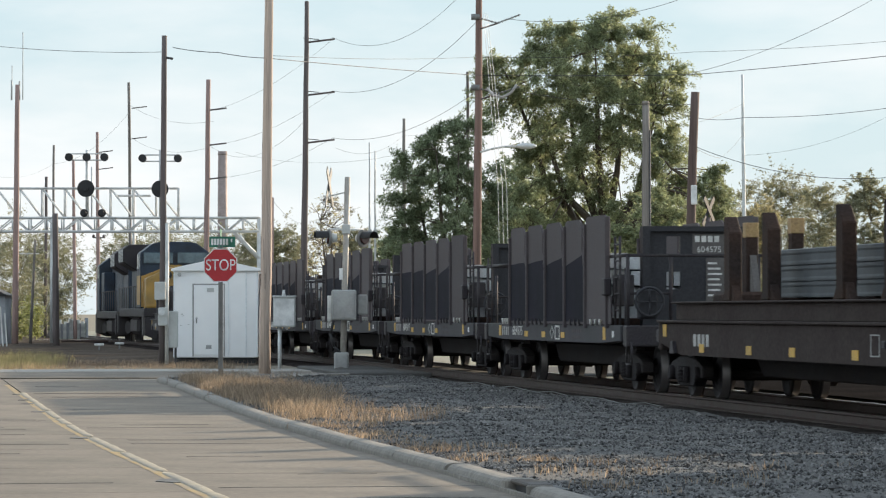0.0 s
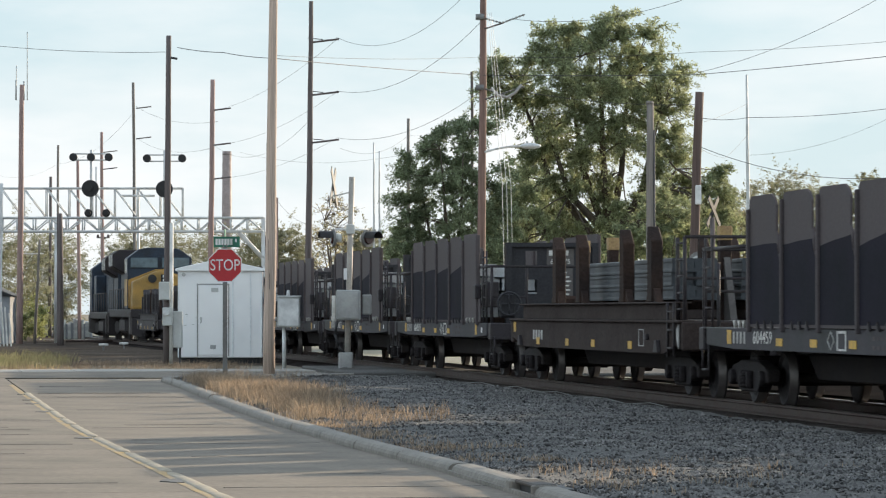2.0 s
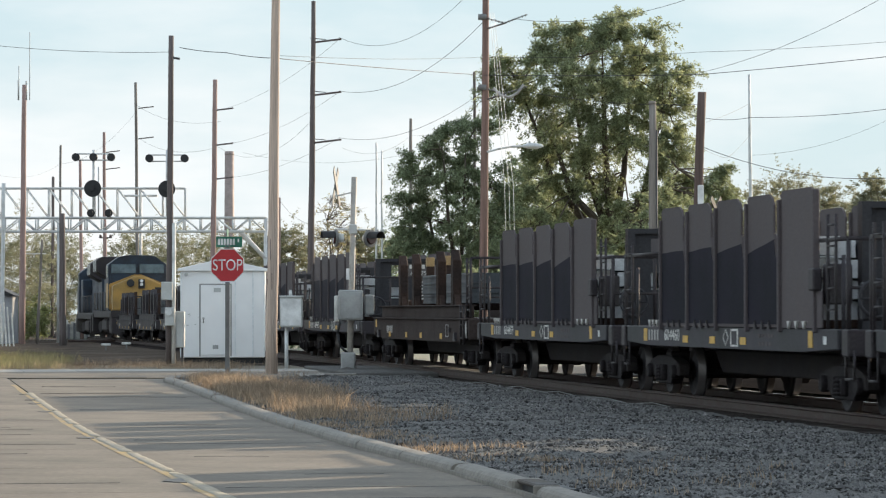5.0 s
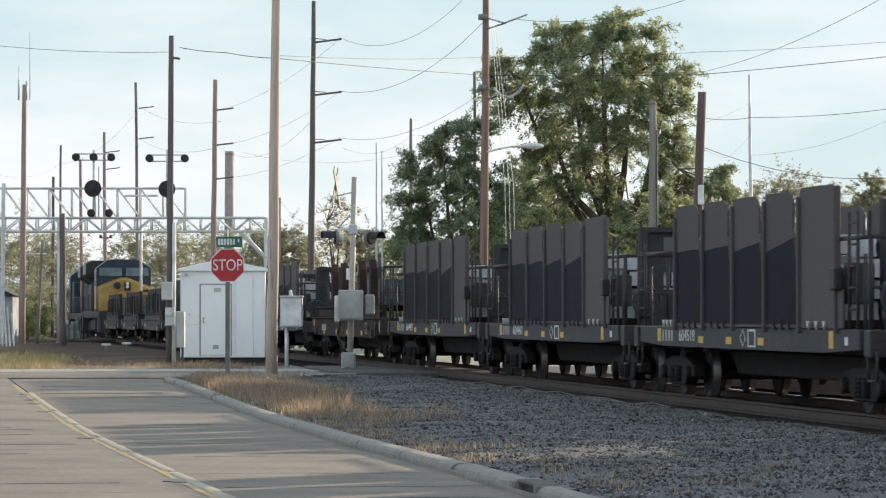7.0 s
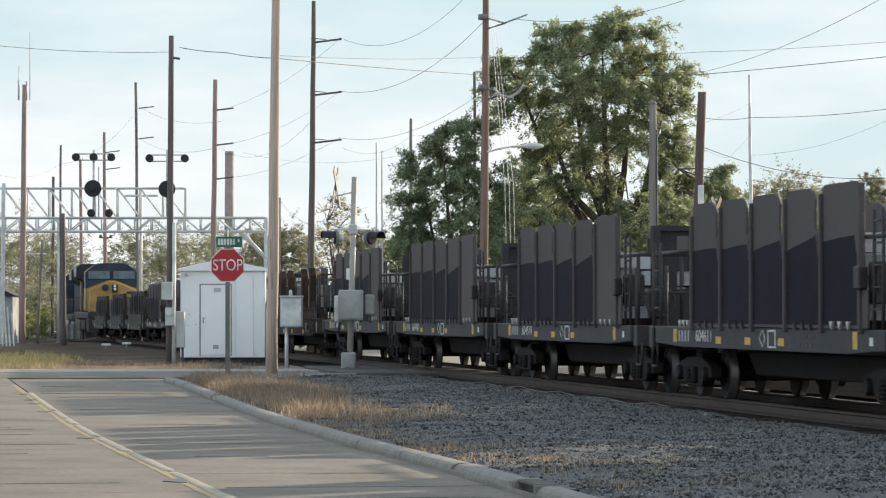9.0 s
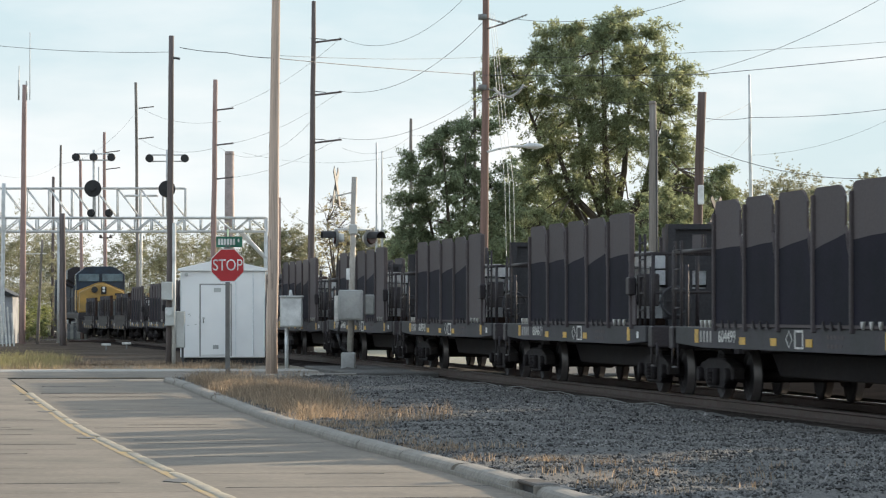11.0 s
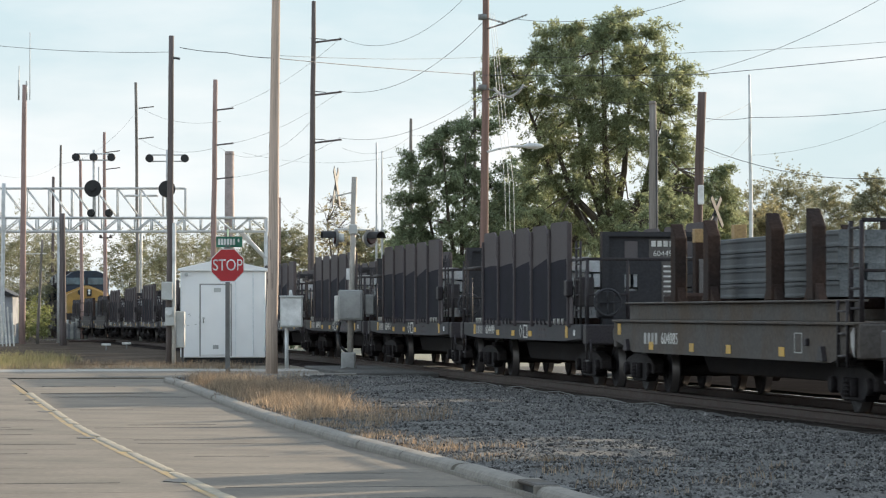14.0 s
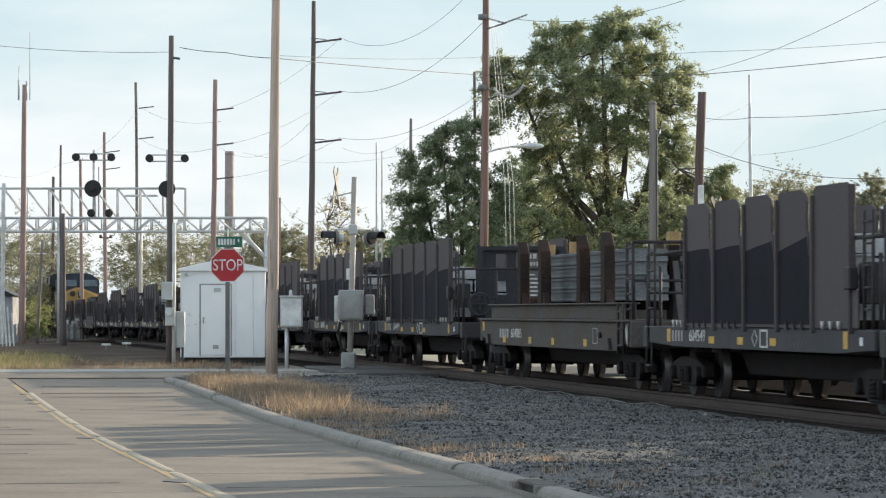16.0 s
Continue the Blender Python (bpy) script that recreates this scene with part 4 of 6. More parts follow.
        part("step_well", chamfer(box(bmn(), min(sd * .95, sd * 1.5), max(sd * .95, sd * 1.5), -1.5, -.7, .35, 1.4), .02), M["board"], e, "scuffed grey step side")
        part("step_well", chamfer(box(bmn(), min(sd * .95, sd * 1.5), max(sd * .95, sd * 1.5), -21.6, -20.8, .35, 1.4), .02), M["frame_black"], e)
    bm = prism(bmn(), [(-1.4, 1.15), (-1.4, .35), (-.9, .15), (.9, .15), (1.4, .35), (1.4, 1.15)], 1, -.75, -.60)
    part("pilot", chamfer(bm, .02), M["frame_black"], e)
    for y in (-4.2, -17.8):
        for dy in (-1.9, 0, 1.9):
            w = part("wheelset", WHEELS_ME, None, e, m=Matrix.Translation((0, y + dy, .52)) @ Matrix.Diagonal((1, 1.44, 1.44, 1)))
        for sd in (-1, 1):
            pts = [(y - 2.6, .45), (y - 2.6, .8), (y - .8, .95), (y + .8, .95), (y + 2.6, .8), (y + 2.6, .45), (y + 1, .35), (y - 1, .35)]
            part("truck_frame", chamfer(prism(bmn(), pts, 0, sd * 1.1 - .1, sd * 1.1 + .1), .03), M["truck"], e)
    coupler(e, -.6, 1)
    coupler(e, -21.7, -1)
    for ob in e.children_recursive:
        if ob.data is not WHEELS_ME:
            ob.data.transform(Matrix.Diagonal((1.09, 1, 1.06, 1)))
    return e


SPEED = 6.95
TRAIN = []      # thing, place of its leading coupler along the track at the start, 1 or -1 for the way it faces
# from the engine back
order = [("rack", 169.40, None, "frame_black"), ("rack", 151.40, None, "frame_black"), ("rack", 133.40, None, "frame_black"), ("panel", 115.3, "604530", ""), ("panel", 100.25, "604482", ""),
         ("panel", 85.22, "604517", ""), ("panel", 70.20, "604575", ""), ("rack", 55.20, None, "rust"), ("panel", 37.22, "604459", ""), ("panel", 22.30, "604460", ""),
         ("panel", 7.37, "604518", ""), ("panel", -7.68, "604611", ""), ("panel", -23.06, "604499", ""), ("rack", -38.06, "604085", "rust_grey"),
         ("panel", -55.88, "604549", ""), ("panel", -70.88, "604566", "")]
PANEL_PROTO = None
RACK_PROTO = {}
LABELS = {"frame_black": "blackened flat rack car with upright posts behind the locomotive", "panel": "dark grey rail-carrying car with tall side plates and yellow markers",
          "rust": "rusted red-brown flat rack car carrying grey steel rails", "rust_grey": "weathered grey rack car carrying tiers of steel rails"}
for kind, s0, number, skin in order:
    if kind == "panel":
        if PANEL_PROTO is None:
            car = PANEL_PROTO = panel_car("panel_car", I4, LABELS["panel"])
        else:
            car = copy_thing(PANEL_PROTO, I4)
    else:
        if skin not in RACK_PROTO:
            car = RACK_PROTO[skin] = rack_car("rack_car", I4, LABELS[skin], skin, "frame_black" if skin == "frame_black" else "post_rust")
        else:
            car = copy_thing(RACK_PROTO[skin], I4)
    TRAIN.append((car, s0, number, kind))
for car, s0, number, kind in TRAIN:
    if number and kind == "panel":
        side_text(car, number, .235, -HALF - .004, -4.35, .915, M["mark_white"], 1.55)
        end_text(car, number, .135, .17, -13.247, 2.25, M["mark_white"])
        bm = bmn()
        for k in range(4):
            box(bm, -.06 + k * .105, .015 + k * .105, -13.250, -13.244, 2.37, 2.47)
        part("stencil", bm, M["mark_white"], car)
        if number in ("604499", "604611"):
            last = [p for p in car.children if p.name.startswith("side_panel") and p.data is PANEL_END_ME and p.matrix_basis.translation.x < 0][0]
            part("dark_coat", LOWER_LAYERS[1], None, last, "dark bluish layer over the lower plate")
    elif number:
        side_text(car, number, .24, -HALF - .004, -6.35, .86, M["mark_white"], 1.7)
engine_1 = loco("locomotive", I4, "blue and yellow diesel locomotive with its cab end towards the cars", True)
engine_2 = loco("locomotive", I4, "dark blue diesel locomotive coupled ahead of another", False)


# ---- poles and wires ----
def pole(name, x0, x1, y, z0, z1, r0, r1, material, label, category="utility pole", n=10):
    """A tapered pole from its foot (x0) to its top (x1)."""
    p = thing(name, pose(x0, y, z0), label, category)
    k = 8
    rs = random.Random(int(y * 10 + x0 * 7))
    pts, radii = [(0, 0, -.3)], [r0]
    for i in range(k):
        a = (i + 1) / k
        pts.append(((x1 - x0) * a + rs.uniform(-.012, .012), rs.uniform(-.012, .012), (z1 - z0) * a))
        radii.append(r0 + (r1 - r0) * a)
    bm = loft(bmn(), pts, radii, n)
    part("shaft", bm, material, p)
    return p


def arm(p, z, length, rise, material, w=.06, x0=0.0, name="arm"):
    bm = bmn()
    bar(bm, (x0, 0, z), (x0 + length, 0, z + rise), w)
    part(name, bm, material, p)


def insulator(p, a, b, name="insulator", r=.07):
    """A string of porcelain sheds from a to b."""
    a, b = Vector(a), Vector(b)
    n = max(3, int((b - a).length / .11))
    bm = tube(bmn(), a, b, .018, None, 6)
    for i in range(n):
        q = a.lerp(b, (i + .3) / n)
        tube(bm, q, a.lerp(b, (i + .6) / n), r * .62, r * .45, 10)
    part(name, bm, M["post_grey"], p)


def wire(name, pts, r, label, sag=0.0):
    """A cable through the given places, each span hanging by sag."""
    q = [Vector(pts[0])]
    for (a, b) in zip(pts, pts[1:]):
        a, b = Vector(a), Vector(b)
        n = 14
        q += [a.lerp(b, i / n) - Vector((0, 0, 4 * sag * (i / n) * (1 - i / n))) for i in range(1, n + 1)]
    bm = loft(bmn(), q, [r * .60] * len(q), 5)
    return solid(name, bm, M["wire"], I4, label, "cable")


# nearest, by the stop sign
pole_b = pole("utility_pole", -3.766, -3.673, 80.5, 0.02, 9.412, .135, .085, M["wood_tan"], "weathered tan wooden utility pole beside the street corner", n=14)
bm = bmn()
rs = random.Random(9)
for i in range(26):
    a, z = rs.uniform(2.6, 6.2), rs.uniform(.2, 6.5)
    r = .122 - .006 * z
    box(bm, r * math.cos(a) - .006 + .011 * z, r * math.cos(a) + .006 + .011 * z, r * math.sin(a) - .006, r * math.sin(a) + .006, z, z + rs.uniform(.3, 1.4))
part("split", bm, M["wood_dark"], pole_b, "dark drying splits")
pole_a = pole("utility_pole", -7.473, -7.426, 100, 0, 8.985, .10, .07, M["wood_dark"], "dark wooden pole with meter boxes by the shed")
part("conduit", tube(bmn(), (.12, -.06, 0), (.13, -.05, 3.859), .055, None, 10), M["white_post"], pole_a, "pale metal conduit")
part("meter_box", chamfer(box(bmn(), -.20, .10, -.28, -.10, 1.75, 2.25), .02), M["cabinet"], pole_a)
part("meter_box", chamfer(box(bmn(), -.10, .16, -.3, -.1, 1.05, 1.55), .02), M["cabinet"], pole_a)
part("meter", tube(bmn(), (.0, -.3, 1.42), (.0, -.38, 1.42), .09, None, 14), M["galv"], pole_a)
part("bracket", bar(bmn(), (0, 0, 8.4), (.28, 0, 8.35), .06), M["wire"], pole_a)
cab_a = thing("relay_cabinet", pose(-7.287, 100.2, 0), "grey metal cabinet on posts beside the shed", "cabinet")
part("body", chamfer(box(bmn(), -.16, .22, -.2, .2, .45, 1.45), .02), M["cabinet"], cab_a)
for x in (-.1, .16):
    part("leg", box(bmn(), x - .03, x + .03, -.03, .03, -.1, .45), M["wire"], cab_a)

pole_c = pole("utility_pole", -5.08, -4.95, 140, -.2, 13.33, .15, .08, M["wood_dark"], "tall dark utility pole with three bracket arms")
for yy in (70, 162, 245):
    z = 11.86 - (yy - 70) * 0.022 + .2
    arm(pole_c, z - .12, 1.15, .14, M["wood_dark"], .07, .05)
    bm = bar(bmn(), (.0, 0, z + .06), (.6, 0, z), .03)
    part("brace", bm, M["wire"], pole_c)
pole_d = pole("utility_pole", 1.315, 1.427, 120, -.1, 12.962, .155, .10, M["wood_red"], "tall reddish utility pole carrying a street lamp")
for yy in (30, 152):
    z = 11.11 - (yy - 30) * 0.019 + .1
    part("clamp", tube(bmn(), (0, 0, z - .09), (0, 0, z + .09), .165, None, 12), M["post_grey"], pole_d)
    insulator(pole_d, (.15, -.1, z - .05), (.70, -.25, z - .22))
    insulator(pole_d, (.70, -.25, z - .22), (1.45, -.3, z + (.06 if yy < 100 else .02)), r=.08)
    part("brace", bar(bmn(), (.05, -.05, z - .42), (.72, -.25, z - .22), .05), M["wood_dark"], pole_d)
bm = loft(bmn(), [(.35, -.2, z - .02), (.55, -.28, z - .26), (.85, -.3, z - .34), (1.12, -.3, z - .20), (1.34, -.3, z + .08)], [.045] * 5, 8)
part("jumper", bm, M["porcelain"], pole_d, "pale looped jumper cable")
lamp = thing("street_lamp", pose(1.445, 119.8, 6.663), "grey street lamp head on a curved arm fixed to a pole", "street lamp")
bm = bmn()
arc = [(0, 0, 0), (.35, 0, .10), (.8, 0, .18), (1.2, 0, .19)]
for u, v in zip(arc, arc[1:]):
    tube(bm, u, v, .035, None, 8)
part("lamp_arm", bm, M["galv"], lamp)
bm = bmesh.new()
bmesh.ops.create_uvsphere(bm, u_segments=16, v_segments=8, radius=1)
bmesh.ops.scale(bm, vec=(.36, .15, .10), verts=bm.verts)
part("lamp_head", bm, M["galv"], lamp, "oval lamp head", m=pose(1.5, 0, .20))
part("photocell", tube(bmn(), (1.4, 0, .28), (1.4, 0, .36), .04, None, 8), M["cabinet"], lamp)
for k in range(3):
    x0, x1 = 1.53 + k * .06, 1.986 + k * .14
    w = wire("guy_wire", [(x0, 118.5, 11.13), (x1, 117.5, 5.483), (x1 + .10, 117.2, .5)], .014, "pale steel guy wire beside a pole")
    w.data.materials[0] = M["galv"]

pole_e = pole("utility_pole", 6.688, 6.945, 98, 0, 7.321, .135, .115, M["wood_maroon"], "leaning cut-off dark red wooden pole")
part("box", chamfer(box(bmn(), .13, .29, -.22, -.1, 4.30, 4.82), .02), M["sign_white"], pole_e, "small white box")
pole_f = pole("utility_pole", 5.957, 5.973, 104, 0, 7.393, .118, .100, M["wood_grey"], "grey wooden pole with cables down its side")
part("cable_run", tube(bmn(), (.13, -.03, 0), (.12, -.03, 6.606), .03, None, 6), M["wire"], pole_f)
part("cap", tube(bmn(), (0, 0, 7.393 - .06), (0, 0, 7.393 + .03), .118, .10, 10), M["wood_grey"], pole_f)


def plain_pole(xb, xt, ytop, d, w0, w1, wood, label, z0=None):
    z0 = fall(d) if z0 is None else z0
    k = d / 6477.0
    return pole("utility_pole", (xb - 784) * k, (xt - 784) * k, d, z0, 1.42 - (ytop - 553) * k, w0 * k / 2, w1 * k / 2, M[wood], label, n=8)


FAR = [(1331, 1327, 132, 150, 10, 4, "galv", "slim pale metal pole behind the train"), (840, 840, 127, 175, 6, 5, "wood_dark", "slim dark pole among the trees"),
       (728, 727, 210, 170, 9, 5, "wood_grey", "grey wooden pole before the tree"), (245, 240, 146, 240, 6, 5, "wood_grey", "slim grey pole with brackets"),
       (376, 381, 141, 175, 11, 8, "wood_far", "brown utility pole with a bracket arm"), (187, 184, 234, 260, 8, 5, "wood_far", "slim brown pole beyond the gantry"),
       (146, 142, 285, 250, 7, 5, "wood_far", "slim reddish pole beyond the gantry"), (107, 107, 257, 280, 5, 4, "wood_grey", "thin grey far-off pole"),
       (93, 94, 313, 300, 6, 5, "wood_dark", "thin far dark pole"), (39, 43, 150, 196, 12, 8, "wood_far", "reddish pole with antennas at its top"),
       (112, 110, 378, 185, 13, 10, "wood_dark", "stout dark wooden pole"), (66, 75, 425, 200, 6, 4, "wood_grey", "thin leaning pale pole"),
       (493, 494, 350, 150, 8, 6, "wood_far", "short brown pole behind the shed"), (4, 6, 325, 195, 8, 7, "galv", "grey steel gantry post"),
       (300, 301, 380, 215, 6, 5, "galv", "slim grey steel post"), (485, 485, 392, 190, 4, 4, "galv", "thin grey steel mast")]
far_poles = [plain_pole(*a) for a in FAR]
p = far_poles[9]
for dx, y1 in ((-.30, 146), (.12, 148), (.30, 60), (-.28, 120)):
    part("antenna", tube(bmn(), (.1 + dx, 0, 12.556 + .5), (.1 + dx, 0, 1.42 - (y1 - 553) * 0.03 + .5), .05 if y1 > 130 else .025, None, 6), M["cabinet"], p)
for p, zs in ((far_poles[3], (192, 246)), (far_poles[4], (196, 258, 318)), (far_poles[5], (270, 300))):
    d = p.matrix_basis.translation.y
    for y in zs:
        z = 1.42 - (y - 553) * d / 6477 - fall(d)
        arm(p, z, 1.0, .12, M["wood_dark"], .07)
part("cross_arm", bar(bmn(), (-.9, 0, 4.6 + .3), (.5, 0, 4.6 + .3), .07), M["white_post"], far_poles[11])
p = far_poles[5]
d = p.matrix_basis.translation.y
z = 1.42 - (421 - 553) * d / 6477 - fall(d)
part("cross_arm", bar(bmn(), (-.42, 0, z), (.42, 0, z), .09), M["wood_dark"], p)
for x in (-.36, .36):
    part("insulator", tube(bmn(), (x, 0, z), (x, 0, z + .22), .12, .07, 8), M["wood_dark"], p)
# paired slim masts
for x, y0 in ((667, 247), (677, 262)):
    mast = pole("mast", -2.981 + (x - 667) * 0.025, -2.981 + (x - 668) * 0.025, 165, -.2, 1.42 - (y0 - 553) * 0.025, .06, .035, M["galv"],
                "slim grey steel signal mast", "mast", 8)
    part("head", chamfer(box(bmn(), -.09, .09, -.09, .09, 5.1, 5.35), .02), M["cabinet"], mast)
stack = thing("chimney_stack", pose(-19.259, 330, fall(330)), "tall rust-grey metal chimney stack", "chimney")
part("flue", tube(bmn(), (0, 0, 0), (0, 0, 16.552), 0.509, 0.408, 20), M["brick_stack"], stack)
for z in (5.2, 10.4, 16.25):
    part("band", tube(bmn(), (0, 0, z), (0, 0, z + .12), 0.525 - z * .0061, None, 20), M["brick_stack"], stack)

# overhead cables
def span(name, pts, r, label, sag=0.0):
    """Places as bearing (x), height (y) on the picture plane of the long lens and depth."""
    return wire(name, [((x - 784) * d / 6477, d, 1.42 - (y - 553) * d / 6477) for x, y, d in pts], r, label, sag)


CABLE = "black overhead cable between poles"
span("overhead_cable", [(-60, 75, 100), (302, 92, 100)], .0120, CABLE, .1)
span("overhead_cable", [(318, 84, 100), (400, 93, 98), (487, 103, 95), (858, 133, 118), (1240, 132, 112), (1700, 86, 100)], .0175, CABLE, .03)
span("overhead_cable", [(487, 98, 100), (858, 101, 120), (1241, 92, 120), (1700, 62, 110)], .0105, CABLE, .08)
span("overhead_cable", [(600, 66, 140), (859, -45, 120)], .0120, CABLE, 1.1)
span("overhead_cable", [(600, 161, 140), (858, 36, 120)], .0135, CABLE, .8)
span("overhead_cable", [(600, 244, 140), (857, 160, 120)], .0120, CABLE, .6)
span("overhead_cable", [(935, 163, 120), (1241, 185, 118)], .0135, CABLE, .15)
span("overhead_cable", [(1230, 131, 118), (1570, -8, 100)], .0120, CABLE, .25)
span("overhead_cable", [(1200, 196, 104), (1330, 208, 104), (1700, 172, 98)], .0135, CABLE, .15)
span("overhead_cable", [(1243, 260, 98), (1700, 296, 96)], .0150, CABLE, .55)
span("overhead_cable", [(908, 33, 120), (1230, -6, 110)], .0135, CABLE, .35)
span("overhead_cable", [(1330, 275, 150), (1600, 198, 150)], .0090, CABLE, .4)
span("overhead_cable", [(1326, 184, 150), (1251, 216, 110)], .0090, CABLE, .05)
span("overhead_cable", [(1326, 241, 150), (1288, 280, 130), (1243, 262, 100)], .0090, CABLE, .05)
span("overhead_cable", [(400, 192, 175), (600, 70, 140)], .0090, CABLE, .35)
span("overhead_cable", [(402, 255, 175), (600, 163, 140)], .0090, CABLE, .35)
span("overhead_cable", [(402, 315, 175), (600, 245, 140)], .0090, CABLE, .3)
span("overhead_cable", [(240, 185, 240), (390, 215, 175)], .0120, CABLE, .5)
span("overhead_cable", [(246, 245, 240), (380, 262, 175)], .0120, CABLE, .5)
span("overhead_cable", [(380, 255, 175), (553, 212, 140)], .0090, CABLE, 1.0)
span("overhead_cable", [(606, 262, 150), (727, 240, 170), (860, 170, 150)], .0090, CABLE, .5)
span("overhead_cable", [(430, 270, 200), (727, 272, 170)], .0090, CABLE, .5)
span("overhead_cable", [(-30, 300, 250), (107, 290, 280), (240, 200, 240)], .0105, CABLE, .8)
span("overhead_cable", [(495, 355, 150), (553, 398, 140)], .0105, CABLE, .2)

# ---- the street corner ----
sign = thing("stop_sign", pose(-4.824, 82, 0), "red octagonal stop sign on a post with green street blades", "stop sign")
bm = prism(bmn(), [(-.05, .03), (-.05, -.02), (-.025, -.02), (-.025, -.004), (.025, -.004), (.025, -.02), (.05, -.02), (.05, .03)], 2, -.2, 2.95)
part("post", bm, M["post_grey"], sign)


def octagon(r):
    return [(r * math.cos(radians(22.5 + 45 * i)), r * math.sin(radians(22.5 + 45 * i))) for i in range(8)]


def octo_sign(parent, z, width, y=-.03):
    r = width / 2 / math.cos(radians(22.5))
    rim = part("border", prism(bmn(), [(a, z + b) for a, b in octagon(r)], 1, y - .003, y), M["sign_white"], parent, "white border")
    part("plate", prism(bmn(), [(a, z + b) for a, b in octagon(r * .95)], 1, y - .006, y - .003), M["sign_red"], parent, "red reflective face")
    lettering("STOP", .36, M["sign_white"], parent, Matrix.Translation((0, y - .008, z - .005)) @ pose(0, 0, 0, 90, 0, 0) @ Matrix.Diagonal((.78, 1, 1, 1)), label="white capital letters")


octo_sign(sign, 2.471, .745)
part("street_blade", chamfer(box(bmn(), -.26, .33, -.006, .006, 2.876, 3.116), .003), M["sign_green"], sign, "green street-name blade")
for k in range(6):
    bm = bmn()
    box(bm, -.215 + k * .066, -.165 + k * .066, -.010, -.006, 2.927, 3.066)
    part("blade_mark", bm, M["sign_white"], sign)
bm = bmn()
box(bm, .225, .26, -.010, -.006, 2.99, 3.066)
part("blade_mark", bm, M["sign_white"], sign)
part("blade", chamfer(box(bmn(), -.006, .006, -.3, .3, 3.116, 3.332 - .05), .002), M["sign_green"], sign, "second green blade seen edge on")

sign2 = thing("stop_sign", pose(9.498, 80, 0), "red stop sign on the far side of the track", "stop sign")
part("post", box(bmn(), -.03, .03, -.02, .02, -.2, 2.8), M["galv"], sign2)
octo_sign(sign2, 2.346, .75)

# relay shed
SX, SD = -6.29, 105.0
shed = thing("signal_shed", pose(SX, SD, .13, 0, 0, 2), "pale aluminium railway signal shed with a pitched roof and dents", "shed")
W = 1.2
bm = box(bmn(), -W, W, -1.1, 1.4, 0, 2.48)
part("wall", chamfer(bm, .02), M["shed"], shed)
bm = prism(bmn(), [(-W - .07, 2.46), (W + .07, 2.46), (W + .07, 2.53), (.05, 2.80), (-.05, 2.80), (-W - .07, 2.53)], 1, -1.2, 1.5)
part("roof", chamfer(bm, .01), M["shed"], shed)
door = part("door", chamfer(box(bmn(), -.62, .22, -1.125, -1.1, .08, 2.06), .008), M["shed"], shed)
part("handle", tube(bmn(), (-.54, -1.17, 1.12), (-.54, -1.12, 1.12), .035, None, 10), M["galv"], door)
part("handle", bar(bmn(), (-.54, -1.16, 1.1), (-.54, -1.16, .98), .02), M["wire"], door)
part("vent", chamfer(box(bmn(), -.25, -.05, -1.135, -1.125, 1.86, 1.98), .005), M["cabinet"], door)
part("vent", chamfer(box(bmn(), -.28, -.12, -1.135, -1.125, .25, .36), .005), M["case_grey"], door)
bm = bmn()
for x0, x1 in ((-.66, -.62), (.22, .26)):
    box(bm, x0, x1, -1.122, -1.1, .04, 2.1)
box(bm, -.66, .26, -1.122, -1.1, 2.06, 2.1)
part("door_frame", bm, M["case_grey"], shed)
for x in (-W + .02, .86, W - .02, .36):
    part("seam_strip", chamfer(box(bmn(), x - .018, x + .018, -1.128, -1.1, .02, 2.46), .005), M["strip"], shed)
part("plinth", box(bmn(), -W + .08, W - .08, -1.0, 1.3, -.3, 0), M["black"], shed)
part("lamp", tube(bmn(), (-W + .17, -1.2, 2.36), (-W + .17, -1.08, 2.36), .055, None, 10), M["cabinet"], shed)
bm = bmn()
rs = random.Random(3)
for k in range(5):
    x, z = rs.uniform(-1.05, -.7), rs.uniform(.9, 1.4)
    prism(bm, [(x, z), (x + rs.uniform(.03, .10), z + .01), (x + rs.uniform(.02, .08), z + rs.uniform(.02, .04))], 1, -1.1045, -1.1)
part("scuff", bm, M["cabinet"], shed)

# cabinet on a post by the pole
cab_b = thing("cabinet", pose(-3.807, 92, .02), "small white metal cabinet on a post", "cabinet")
part("post", tube(bmn(), (-.12, 0, -.2), (-.12, 0, 1.1), .05, None, 10), M["galv"], cab_b)
part("body", chamfer(box(bmn(), -.28, .28, -.2, .2, 1.022, 1.789), .025), M["cabinet"], cab_b)
part("door", chamfer(box(bmn(), -.25, .25, -.215, -.2, 1.065, 1.732), .01), M["sign_white"], cab_b, "pale cabinet door")
part("hood", chamfer(box(bmn(), -.3, .3, -.23, .22, 1.775, 1.818), .01), M["cabinet"], cab_b)
part("stub", tube(bmn(), (-.02, 0, 1.804), (-.02, 0, 1.96), .05, .03, 8), M["galv"], cab_b)

# crossing signal
MD = 86.0
sig = thing("crossing_signal", pose(-2.111, MD, .06), "grey level-crossing signal mast with lamps, crossbuck and cable boxes", "crossing signal")
part("mast", tube(bmn(), (-.08, 0, 0), (.03, 0, 4.54), .074, .066, 16), M["mast_grey"], sig)
part("foot", chamfer(box(bmn(), -.28, .06, -.22, .22, -.15, .42), .03), M["case_grey"], sig)
part("case", chamfer(box(bmn(), -.34, .24, -.32, -.06, 1.168, 1.885), .03), M["case_grey"], sig)
part("case_door", chamfer(box(bmn(), -.29, .19, -.34, -.32, 1.221, 1.832), .012), M["case_grey"], sig)
